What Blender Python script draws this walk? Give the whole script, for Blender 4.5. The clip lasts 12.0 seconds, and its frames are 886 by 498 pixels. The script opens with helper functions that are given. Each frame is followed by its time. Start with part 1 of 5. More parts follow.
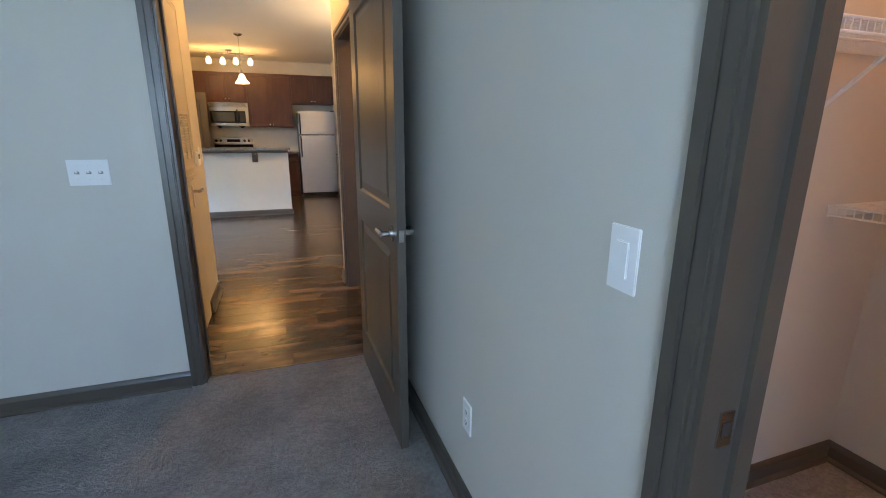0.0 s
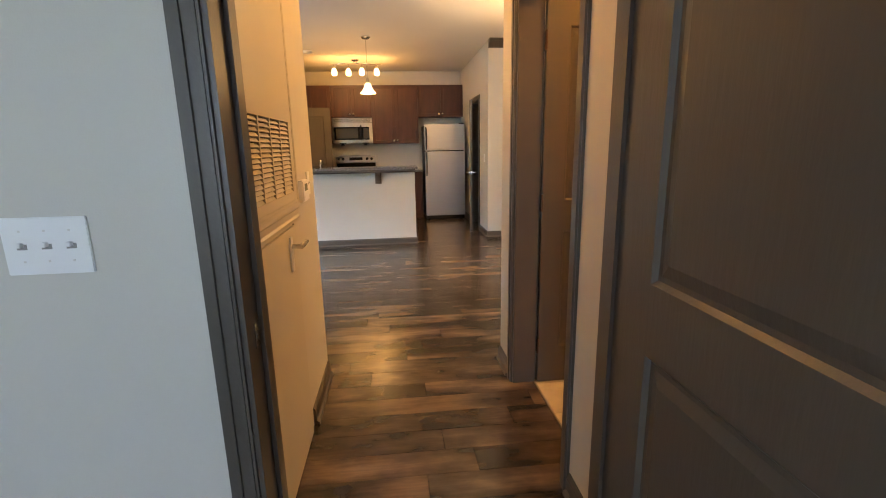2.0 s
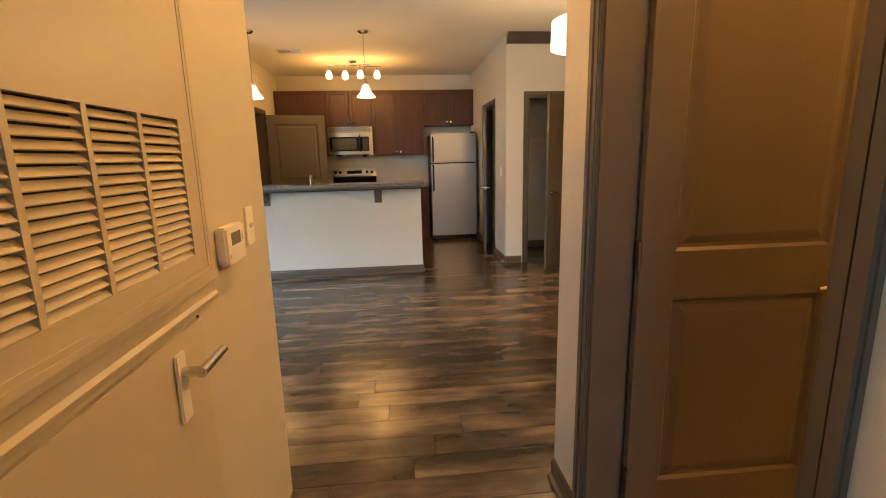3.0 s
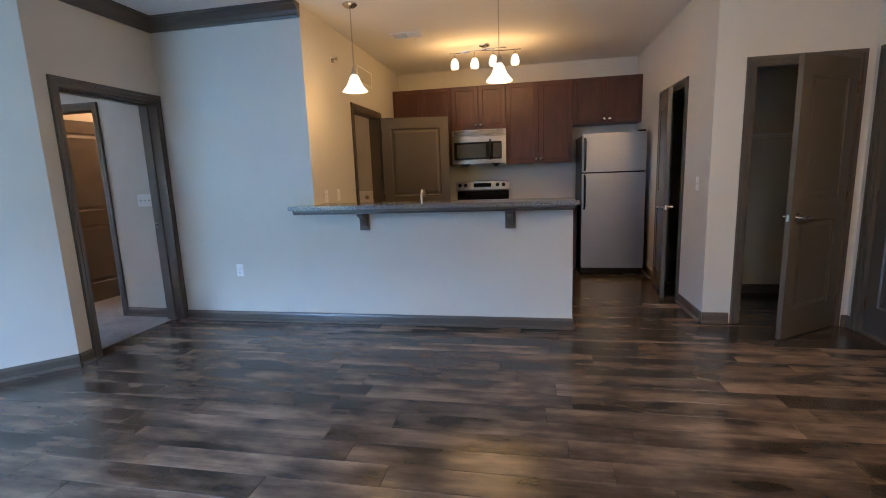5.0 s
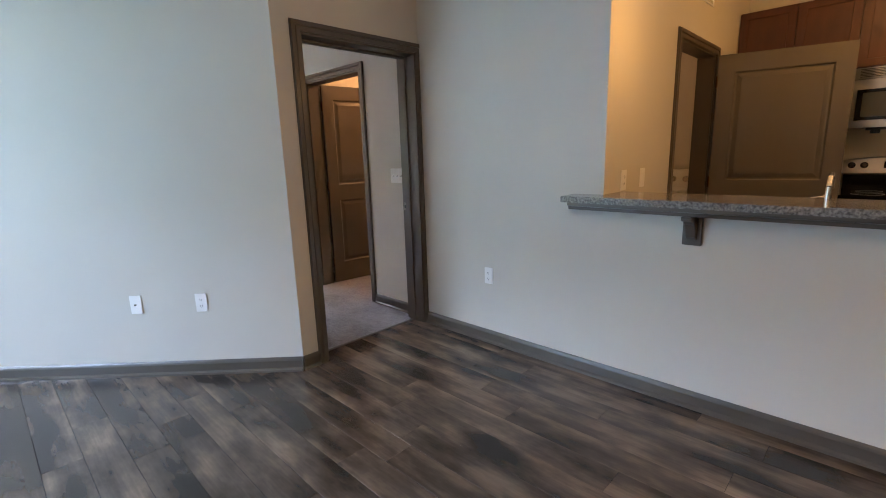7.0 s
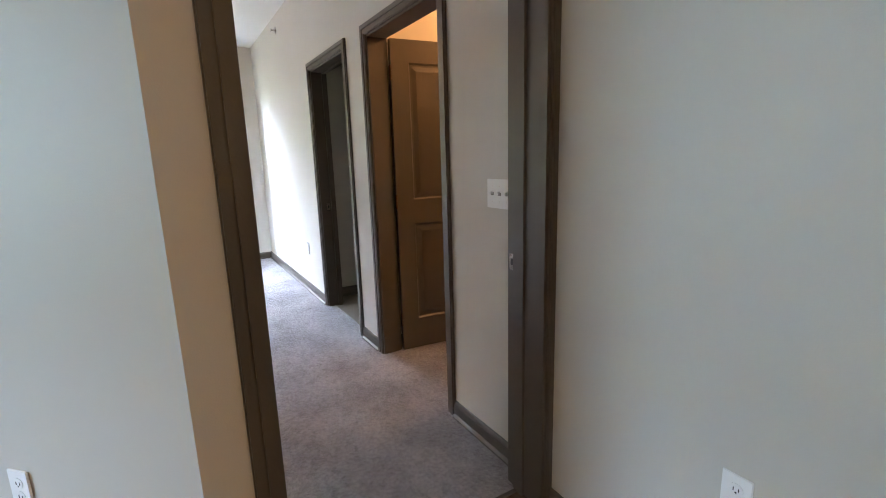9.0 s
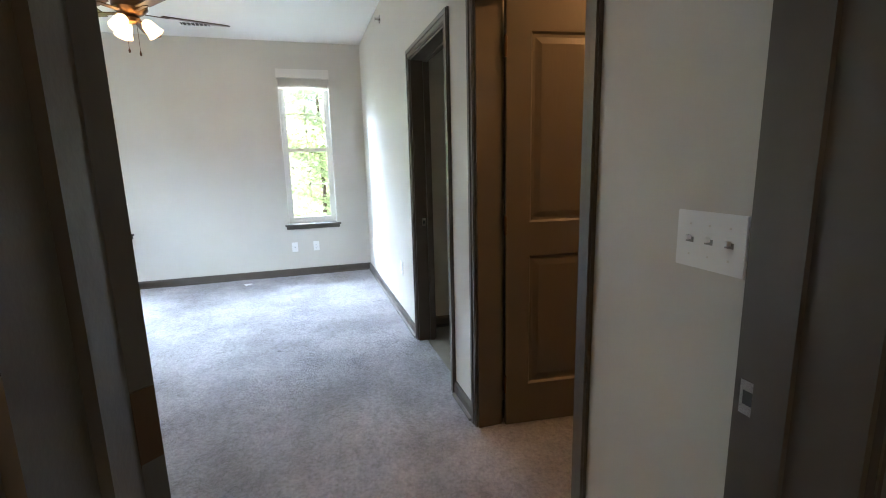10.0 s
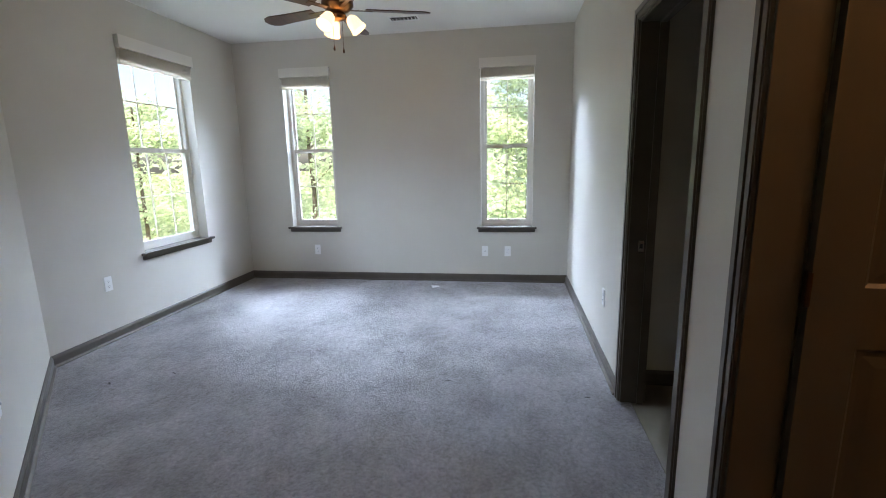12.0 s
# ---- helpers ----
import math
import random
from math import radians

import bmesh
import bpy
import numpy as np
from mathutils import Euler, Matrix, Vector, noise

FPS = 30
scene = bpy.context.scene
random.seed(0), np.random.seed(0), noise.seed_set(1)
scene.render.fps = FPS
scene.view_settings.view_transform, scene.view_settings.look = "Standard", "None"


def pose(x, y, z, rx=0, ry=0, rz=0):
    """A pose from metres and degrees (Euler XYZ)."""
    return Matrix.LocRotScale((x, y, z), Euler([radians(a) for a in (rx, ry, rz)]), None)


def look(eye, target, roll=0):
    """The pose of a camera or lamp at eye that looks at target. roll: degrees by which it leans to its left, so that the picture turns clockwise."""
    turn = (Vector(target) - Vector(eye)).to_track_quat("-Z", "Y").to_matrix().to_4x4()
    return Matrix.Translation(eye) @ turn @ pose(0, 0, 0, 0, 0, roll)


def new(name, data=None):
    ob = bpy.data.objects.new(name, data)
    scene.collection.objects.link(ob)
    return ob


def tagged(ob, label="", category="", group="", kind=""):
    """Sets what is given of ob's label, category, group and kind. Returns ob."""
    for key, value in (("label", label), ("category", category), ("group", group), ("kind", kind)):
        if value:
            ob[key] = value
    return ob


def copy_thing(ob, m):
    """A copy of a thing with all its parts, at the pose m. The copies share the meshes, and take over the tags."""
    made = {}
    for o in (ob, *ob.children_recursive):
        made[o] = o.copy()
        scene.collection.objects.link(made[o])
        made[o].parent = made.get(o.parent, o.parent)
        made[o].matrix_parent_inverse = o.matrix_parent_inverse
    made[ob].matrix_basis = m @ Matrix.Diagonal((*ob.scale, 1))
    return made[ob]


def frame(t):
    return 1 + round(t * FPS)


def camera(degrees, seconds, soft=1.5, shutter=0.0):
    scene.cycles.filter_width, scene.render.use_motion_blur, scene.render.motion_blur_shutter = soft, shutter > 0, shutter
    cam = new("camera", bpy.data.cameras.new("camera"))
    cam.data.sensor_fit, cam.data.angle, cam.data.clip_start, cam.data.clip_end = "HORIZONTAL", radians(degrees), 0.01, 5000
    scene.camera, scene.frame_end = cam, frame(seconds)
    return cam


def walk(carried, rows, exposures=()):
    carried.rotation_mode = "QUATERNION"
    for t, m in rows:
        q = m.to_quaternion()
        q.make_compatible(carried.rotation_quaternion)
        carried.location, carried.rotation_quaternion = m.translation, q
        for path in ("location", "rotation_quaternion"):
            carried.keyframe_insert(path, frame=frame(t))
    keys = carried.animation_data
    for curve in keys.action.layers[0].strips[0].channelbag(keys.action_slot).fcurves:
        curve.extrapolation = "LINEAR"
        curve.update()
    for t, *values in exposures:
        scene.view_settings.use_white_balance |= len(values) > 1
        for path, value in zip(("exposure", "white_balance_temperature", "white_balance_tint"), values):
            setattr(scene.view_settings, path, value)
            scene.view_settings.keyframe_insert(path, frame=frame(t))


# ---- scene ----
cam = camera(88.4, 12.0, soft=1.0)
PATH = [
    (0, (0.149, 1.131, 1.342), (0.799, 2.955, 0.841), 0.3),
    (0.5, (0.083, 1.336, 1.349), (0.549, 3.217, 0.851), -0.4),
    (1, (0.041, 1.721, 1.336), (0.344, 3.637, 0.849), -0.6),
    (1.5, (0.039, 2.176, 1.335), (0.26, 4.106, 0.857), -0.9),
    (2, (0.023, 2.687, 1.329), (0.222, 4.628, 0.89), -1.1),
    (2.5, (0.039, 3.2, 1.353), (0.243, 5.146, 0.939), -1.3),
    (4.3, (0.003, 4.729, 1.333), (-0.013, 6.701, 1.002), -1.9),
    (4.5, (-0.01, 4.892, 1.33), (-0.084, 6.865, 1.01), -2.1),
    (5, (-0.04, 5.243, 1.317), (-0.415, 7.18, 0.988), -2.1),
    (5.5, (-0.183, 5.586, 1.328), (-0.899, 7.415, 0.953), -1.4),
    (6, (-0.355, 5.9, 1.337), (-1.457, 7.521, 0.939), -0.4),
    (6.5, (-0.55, 6.229, 1.317), (-1.82, 7.719, 0.907), -0.8),
    (8.3, (-1.703, 7.545, 1.326), (-3.275, 8.71, 0.911), -2.6),
    (8.5, (-1.859, 7.671, 1.333), (-3.461, 8.788, 0.904), -2.3),
    (9, (-2.24, 7.916, 1.312), (-3.926, 8.916, 0.914), -1.7),
    (9.5, (-2.62, 8.132, 1.318), (-4.414, 8.932, 0.942), -1.7),
    (10, (-2.982, 8.28, 1.323), (-4.865, 8.845, 0.956), -1.4),
    (10.5, (-3.297, 8.378, 1.365), (-5.253, 8.596, 1.007), -1.1),
    (11, (-3.504, 8.428, 1.354), (-5.466, 8.257, 1.01), -0.3),
    (11.5, (-3.577, 8.405, 1.343), (-5.52, 8.076, 0.999), -0.7),
    (12, (-3.674, 8.417, 1.372), (-5.616, 8.122, 0.996), -1.2),
]
EXPOSURES = [(0, 3.35, 6400, 12), (0.5, 3.0, 6800, 19), (1.0, 3.05, 7200, 20), (1.5, 3.15, 7300, 20), (2.0, 3.4, 7500, 17), (2.5, 3.4, 8300, 14), (4.3, 2.95, 5300, 13), (5.0, 2.9, 5300, 13), (5.5, 2.95, 5300, 13), (6.5, 2.85, 6400, 20), (8.5, 2.9, 7000, 18), (9.0, 2.9, 7100, 18), (9.5, 2.75, 7000, 14), (10, 2.55, 6800, 9), (10.5, 1.9, 6600, 11), (11, 1.35, 6600, 12), (12, 1.6, 6900, 13)]
walk(cam, [(t, look(eye, target, roll)) for t, eye, target, roll in PATH], EXPOSURES)

# ---------- world, sun, window light, exposure ----------
DOOR_H = 2.04
CEIL = 2.74

world = bpy.data.worlds.new("world")
scene.world = world
world.use_nodes = True
_wn = world.node_tree
_bg = _wn.nodes["Background"]
_sky = _wn.nodes.new("ShaderNodeTexSky")
_sky.sky_type = "NISHITA"
_sky.sun_disc = False
_sky.sun_elevation = radians(63)
_sky.sun_rotation = radians(63)
_sky.dust_density = 3.0
_wn.links.new(_sky.outputs[0], _bg.inputs[0])
_bg.inputs[1].default_value = 0.15

sun_data = bpy.data.lights.new("sun", "SUN")
sun_data.energy = 5.0
sun_data.angle = radians(0.5)
sun_data.color = (1.0, 0.95, 0.87)
sun = new("sun", sun_data)
sun.matrix_world = look((12, 6, 30), (0, 0, 3.7))


def area_light(name, at, target, w, h, power, color):
    d = bpy.data.lights.new(name, "AREA")
    d.shape, d.size, d.size_y, d.energy, d.color = "RECTANGLE", w, h, power, color
    o = new(name, d)
    o.matrix_world = look(at, target)
    return o


def point_light(name, at, power, color, radius=0.05):
    d = bpy.data.lights.new(name, "POINT")
    d.energy, d.color, d.shadow_soft_size = power, color, radius
    o = new(name, d)
    o.location = at
    return o


DAY = (0.56, 0.73, 1.0)
WARM = (1.0, 0.51, 0.135)
area_light("skylight_side", (-7.60, 0.2, 5.2), (-7.60, 5.2, 1.5), 6.0, 3.0, 950, DAY)
area_light("skylight_far", (-14.0, 7.2, 5.6), (-8.8, 7.2, 1.5), 10.0, 3.2, 2400, DAY)
area_light("daylight_living", (-4.05, 4.12, 1.6), (0.2, 7.9, 1.2), 1.5, 1.6, 10.0, (0.27, 0.585, 1.0))
area_light("daylight_bedroom", (-0.9, -0.9, 1.5), (-0.6, 4.0, 1.1), 1.2, 1.5, 7.0, (0.42, 0.63, 1.0))


# ---------- materials ----------
def material(name, color, rough=0.5, metal=0.0, color2=None, scale=8.0, bump=0.0, bump_scale=200.0, stretch=(1, 1, 1), detail=6.0, wear=0.0, coat=0.0, spread=(0.35, 0.65)):
    """Two scales of variation: broad mottling between color and color2, and a fine bump."""
    m = bpy.data.materials.new(name)
    m.use_nodes = True
    nt = m.node_tree
    b = nt.nodes["Principled BSDF"]
    b.inputs["Base Color"].default_value = (*color, 1)
    b.inputs["Roughness"].default_value = rough
    b.inputs["Metallic"].default_value = metal
    b.inputs["Coat Weight"].default_value = coat
    tc = nt.nodes.new("ShaderNodeTexCoord")
    mp = nt.nodes.new("ShaderNodeMapping")
    mp.inputs["Scale"].default_value = stretch
    nt.links.new(tc.outputs["Object"], mp.inputs[0])
    if color2:
        n = nt.nodes.new("ShaderNodeTexNoise")
        n.inputs["Scale"].default_value = scale
        n.inputs["Detail"].default_value = detail
        nt.links.new(mp.outputs[0], n.inputs["Vector"])
        r = nt.nodes.new("ShaderNodeValToRGB")
        r.color_ramp.elements[0].position, r.color_ramp.elements[1].position = spread
        r.color_ramp.elements[0].color = (*color, 1)
        r.color_ramp.elements[1].color = (*color2, 1)
        nt.links.new(n.outputs["Fac"], r.inputs[0])
        nt.links.new(r.outputs[0], b.inputs["Base Color"])
    if wear:
        n2 = nt.nodes.new("ShaderNodeTexNoise")
        n2.inputs["Scale"].default_value = 3.0
        nt.links.new(mp.outputs[0], n2.inputs["Vector"])
        mr = nt.nodes.new("ShaderNodeMapRange")
        mr.inputs["To Min"].default_value = max(0.02, rough - wear)
        mr.inputs["To Max"].default_value = min(1, rough + wear)
        nt.links.new(n2.outputs["Fac"], mr.inputs[0])
        nt.links.new(mr.outputs[0], b.inputs["Roughness"])
    if bump:
        n3 = nt.nodes.new("ShaderNodeTexNoise")
        n3.inputs["Scale"].default_value = bump_scale
        n3.inputs["Detail"].default_value = 3
        nt.links.new(mp.outputs[0], n3.inputs["Vector"])
        bp = nt.nodes.new("ShaderNodeBump")
        bp.inputs["Strength"].default_value = bump
        bp.inputs["Distance"].default_value = 0.004
        nt.links.new(n3.outputs["Fac"], bp.inputs["Height"])
        nt.links.new(bp.outputs[0], b.inputs["Normal"])
    return m


def glowing(name, color, strength, base=(0.9, 0.85, 0.75)):
    m = material(name, base, 0.4)
    b = m.node_tree.nodes["Principled BSDF"]
    b.inputs["Emission Color"].default_value = (*color, 1)
    b.inputs["Emission Strength"].default_value = strength
    return m


def plank_material():
    m = bpy.data.materials.new("plank_vinyl")
    m.use_nodes = True
    nt = m.node_tree
    L = nt.links.new
    b = nt.nodes["Principled BSDF"]
    tc = nt.nodes.new("ShaderNodeTexCoord")
    info = nt.nodes.new("ShaderNodeObjectInfo")
    shift = nt.nodes.new("ShaderNodeVectorMath")
    shift.operation = "SCALE"
    comb = nt.nodes.new("ShaderNodeCombineXYZ")
    for i in range(3):
        L(info.outputs["Random"], comb.inputs[i])
    L(comb.outputs[0], shift.inputs[0])
    shift.inputs["Scale"].default_value = 37.0
    add = nt.nodes.new("ShaderNodeVectorMath")
    L(tc.outputs["Object"], add.inputs[0])
    L(shift.outputs[0], add.inputs[1])
    mp = nt.nodes.new("ShaderNodeMapping")
    mp.inputs["Scale"].default_value = (1.0, 2.3, 1.0)
    L(add.outputs[0], mp.inputs[0])
    broad = nt.nodes.new("ShaderNodeTexNoise")
    broad.inputs["Scale"].default_value = 2.6
    broad.inputs["Detail"].default_value = 7
    broad.inputs["Roughness"].default_value = 0.55
    L(mp.outputs[0], broad.inputs["Vector"])
    mp2 = nt.nodes.new("ShaderNodeMapping")
    mp2.inputs["Scale"].default_value = (1.6, 30.0, 1.0)
    L(add.outputs[0], mp2.inputs[0])
    grain = nt.nodes.new("ShaderNodeTexNoise")
    grain.inputs["Scale"].default_value = 3.0
    grain.inputs["Detail"].default_value = 5
    L(mp2.outputs[0], grain.inputs["Vector"])
    ramp = nt.nodes.new("ShaderNodeValToRGB")
    e = ramp.color_ramp.elements
    e[0].position, e[0].color = 0.39, (0.021, 0.016, 0.012, 1)
    e[1].position, e[1].color = 0.62, (0.215, 0.156, 0.108, 1)
    mid = e.new(0.52)
    mid.color = (0.105, 0.077, 0.056, 1)
    mp3 = nt.nodes.new("ShaderNodeMapping")
    mp3.inputs["Scale"].default_value = (0.8, 7.0, 1.0)
    L(add.outputs[0], mp3.inputs[0])
    band = nt.nodes.new("ShaderNodeTexNoise")
    band.inputs["Scale"].default_value = 1.0
    band.inputs["Detail"].default_value = 2
    L(mp3.outputs[0], band.inputs["Vector"])
    both = nt.nodes.new("ShaderNodeMix")
    both.inputs["Factor"].default_value = 0.42
    L(broad.outputs["Fac"], both.inputs[2])
    L(band.outputs["Fac"], both.inputs[3])
    L(both.outputs[0], ramp.inputs[0])
    mix = nt.nodes.new("ShaderNodeMix")
    mix.data_type = "RGBA"
    mix.blend_type = "MULTIPLY"
    mix.inputs["Factor"].default_value = 0.32
    L(ramp.outputs[0], mix.inputs[6])
    g2 = nt.nodes.new("ShaderNodeValToRGB")
    g2.color_ramp.elements[0].position, g2.color_ramp.elements[0].color = 0.3, (0.45, 0.42, 0.4, 1)
    g2.color_ramp.elements[1].position, g2.color_ramp.elements[1].color = 0.7, (1.25, 1.2, 1.15, 1)
    L(grain.outputs["Fac"], g2.inputs[0])
    L(g2.outputs[0], mix.inputs[7])
    hsv = nt.nodes.new("ShaderNodeHueSaturation")
    mr = nt.nodes.new("ShaderNodeMapRange")
    mr.inputs["To Min"].default_value, mr.inputs["To Max"].default_value = 0.6, 1.2
    L(info.outputs["Random"], mr.inputs[0])
    L(mr.outputs[0], hsv.inputs["Value"])
    L(mix.outputs[2], hsv.inputs["Color"])
    L(hsv.outputs[0], b.inputs["Base Color"])
    rr = nt.nodes.new("ShaderNodeMapRange")
    rr.inputs["To Min"].default_value, rr.inputs["To Max"].default_value = 0.15, 0.30
    L(grain.outputs["Fac"], rr.inputs[0])
    L(rr.outputs[0], b.inputs["Roughness"])
    bp = nt.nodes.new("ShaderNodeBump")
    bp.inputs["Strength"].default_value = 0.15
    bp.inputs["Distance"].default_value = 0.002
    L(grain.outputs["Fac"], bp.inputs["Height"])
    L(bp.outputs[0], b.inputs["Normal"])
    return m


def carpet_material(name, dark, light):
    m = material(name, dark, 0.95, 0, light, 60.0, 1.0, 55.0, detail=14, spread=(0.36, 0.66))
    nt = m.node_tree
    b = nt.nodes["Principled BSDF"]
    src = b.inputs["Base Color"].links[0].from_socket
    n = nt.nodes.new("ShaderNodeTexNoise")
    n.inputs["Scale"].default_value = 2.6
    n.inputs["Detail"].default_value = 5
    tc = nt.nodes.new("ShaderNodeTexCoord")
    nt.links.new(tc.outputs["Object"], n.inputs["Vector"])
    r = nt.nodes.new("ShaderNodeValToRGB")
    r.color_ramp.elements[0].position, r.color_ramp.elements[0].color = 0.36, (0.66, 0.65, 0.64, 1)
    r.color_ramp.elements[1].position, r.color_ramp.elements[1].color = 0.6, (1, 1, 1, 1)
    nt.links.new(n.outputs["Fac"], r.inputs[0])
    mix = nt.nodes.new("ShaderNodeMix")
    mix.data_type = "RGBA"
    mix.blend_type = "MULTIPLY"
    mix.inputs["Factor"].default_value = 1.0
    clump = nt.nodes.new("ShaderNodeTexNoise")
    clump.inputs["Scale"].default_value = 17.0
    clump.inputs["Detail"].default_value = 9
    clump.inputs["Roughness"].default_value = 0.65
    cm = nt.nodes.new("ShaderNodeMapping")
    cm.inputs["Scale"].default_value = (0.85, 1.25, 1.0)
    cm.inputs["Rotation"].default_value = (0, 0, 0.5)
    nt.links.new(tc.outputs["Object"], cm.inputs[0])
    nt.links.new(cm.outputs[0], clump.inputs["Vector"])
    r2 = nt.nodes.new("ShaderNodeValToRGB")
    r2.color_ramp.elements[0].position, r2.color_ramp.elements[0].color = 0.34, (0.75, 0.74, 0.73, 1)
    r2.color_ramp.elements[1].position, r2.color_ramp.elements[1].color = 0.54, (1, 1, 1, 1)
    nt.links.new(clump.outputs["Fac"], r2.inputs[0])
    m0 = nt.nodes.new("ShaderNodeMix")
    m0.data_type = "RGBA"
    m0.blend_type = "MULTIPLY"
    m0.inputs["Factor"].default_value = 1.0
    nt.links.new(src, m0.inputs[6])
    nt.links.new(r2.outputs[0], m0.inputs[7])
    src = m0.outputs[2]
    nt.links.new(src, mix.inputs[6])
    nt.links.new(r.outputs[0], mix.inputs[7])
    nt.links.new(mix.outputs[2], b.inputs["Base Color"])
    b.inputs["Sheen Weight"].default_value = 0.3
    n3 = [k for k in nt.nodes if k.type == "BUMP"][0].inputs["Height"].links[0].from_node
    n3.inputs["Detail"].default_value = 9
    n3.inputs["Roughness"].default_value = 0.7
    for k in nt.nodes:
        if k.type == "BUMP":
            k.inputs["Distance"].default_value = 0.045
    return m


def glass_material():
    m = bpy.data.materials.new("window_glass")
    m.use_nodes = True
    b = m.node_tree.nodes["Principled BSDF"]
    b.inputs["Transmission Weight"].default_value = 1.0
    b.inputs["Roughness"].default_value = 0.0
    b.inputs["IOR"].default_value = 1.1
    return m


M_WALL = material("wall_paint", (0.60, 0.572, 0.505), 0.5, 0, (0.62, 0.592, 0.525), 2.0, 0.12, 260.0)
M_CEIL = material("ceiling_paint", (0.80, 0.785, 0.75), 0.9, 0, (0.82, 0.80, 0.77), 1.5, 0.25, 180.0)
M_TRIM = material("taupe_trim_paint", (0.084, 0.071, 0.056), 0.32, 0, (0.096, 0.081, 0.064), 5.0, 0.08, 120.0, wear=0.08)
M_DOOR = material("taupe_door_paint", (0.086, 0.072, 0.055), 0.36, 0, (0.096, 0.081, 0.062), 3.0, 0.15, 90.0, stretch=(1, 1, 0.15), wear=0.06)
M_WHITE = material("white_plastic", (0.86, 0.86, 0.84), 0.35)
# Near-black colour that imitates the shade inside slots, holes and gaps.
M_SLOT = material("shade_in_slots", (0.03, 0.03, 0.03), 0.6)
# Grey for the painted shade round toggles, and for the burner rings.
M_WELL = material("toggle_shade_and_ring_grey", (0.30, 0.29, 0.27), 0.6)
M_CHROME = material("satin_nickel", (0.62, 0.60, 0.57), 0.22, 1.0, wear=0.06)
M_STEEL = material("stainless_steel", (0.41, 0.40, 0.395), 0.36, 1.0, (0.43, 0.42, 0.41), 3.0, 0.03, 60.0, stretch=(1, 1, 20), wear=0.03)
M_BLACK = material("black_plastic", (0.012, 0.012, 0.013), 0.25)
M_BLKGLASS = material("black_glass", (0.01, 0.01, 0.012), 0.05)
M_CAB = material("cherry_cabinet_wood", (0.042, 0.013, 0.008), 0.42, 0, (0.088, 0.028, 0.017), 3.0, 0.05, 80.0, stretch=(4, 4, 0.9), wear=0.06, spread=(0.25, 0.8))
M_GRANITE = material("grey_granite", (0.10, 0.095, 0.09), 0.13, 0, (0.32, 0.305, 0.29), 90.0, detail=8)
M_VINYL = material("white_window_vinyl", (0.74, 0.71, 0.65), 0.4)
M_BLIND = material("cream_blind", (0.76, 0.72, 0.64), 0.6)
M_TILE = material("cream_tile", (0.52, 0.43, 0.30), 0.3, 0, (0.66, 0.57, 0.42), 9.0)
M_WIRE = material("white_coated_wire", (0.78, 0.77, 0.74), 0.4)
M_BLADE = material("dark_walnut_blade", (0.035, 0.016, 0.010), 0.3, 0, (0.08, 0.035, 0.02), 4.0, stretch=(1, 8, 1))
M_BRONZE = material("aged_bronze", (0.10, 0.055, 0.03), 0.3, 0.9)
M_SHADE = glowing("lit_glass_shade", (1.0, 0.78, 0.45), 0.36)
M_AMBER = glowing("lit_amber_glass", (1.0, 0.72, 0.40), 0.62, (0.8, 0.7, 0.5))
M_BULB = glowing("lit_lamp_glass", (1.0, 0.78, 0.48), 1.2)
M_PLANK = plank_material()
M_SUB = material("floor_underlay", (0.02, 0.016, 0.013), 0.8)
M_CARPET = carpet_material("greige_carpet", (0.33, 0.316, 0.313), (0.48, 0.46, 0.455))
M_GLASS = glass_material()
M_EXT = material("outside_wall", (0.45, 0.42, 0.38), 0.8, 0, (0.4, 0.37, 0.33), 3.0)
M_BARK = material("pine_bark", (0.10, 0.07, 0.05), 0.9, 0, (0.20, 0.16, 0.12), 6.0, 0.5, 30.0)
# Leaf greens are paled so that outdoor glare sits in the colour.
M_LEAF = material("glare_paled_leaves", (0.42, 0.50, 0.33), 0.6, 0, (0.60, 0.66, 0.50), 0.7)
M_GROUND = material("grass_ground", (0.10, 0.16, 0.05), 0.9, 0, (0.20, 0.22, 0.09), 0.4)
_nt = M_LEAF.node_tree
_tr = _nt.nodes.new("ShaderNodeBsdfTranslucent")
_mx = _nt.nodes.new("ShaderNodeMixShader")
_tr.inputs[0].default_value = (0.64, 0.72, 0.52, 1)
_nt.links.new(_nt.nodes["Principled BSDF"].outputs[0], _mx.inputs[1])
_nt.links.new(_tr.outputs[0], _mx.inputs[2])
_mx.inputs[0].default_value = 0.7
_nt.links.new(_mx.outputs[0], _nt.nodes["Material Output"].inputs[0])
_nt = M_BLIND.node_tree
_tr = _nt.nodes.new("ShaderNodeBsdfTranslucent")
_mx = _nt.nodes.new("ShaderNodeMixShader")
_tr.inputs[0].default_value = (0.85, 0.80, 0.72, 1)
_nt.links.new(_nt.nodes["Principled BSDF"].outputs[0], _mx.inputs[1])
_nt.links.new(_tr.outputs[0], _mx.inputs[2])
_mx.inputs[0].default_value = 0.72
_nt.links.new(_mx.outputs[0], _nt.nodes["Material Output"].inputs[0])


# ---------- helpers ----------
def box(bm, x0, x1, y0, y1, z0, z1):
    v = [bm.verts.new((x, y, z)) for x in (x0, x1) for y in (y0, y1) for z in (z0, z1)]
    for f in ((0, 1, 3, 2), (4, 6, 7, 5), (0, 4, 5, 1), (2, 3, 7, 6), (0, 2, 6, 4), (1, 5, 7, 3)):
        bm.faces.new([v[i] for i in f])
    return v


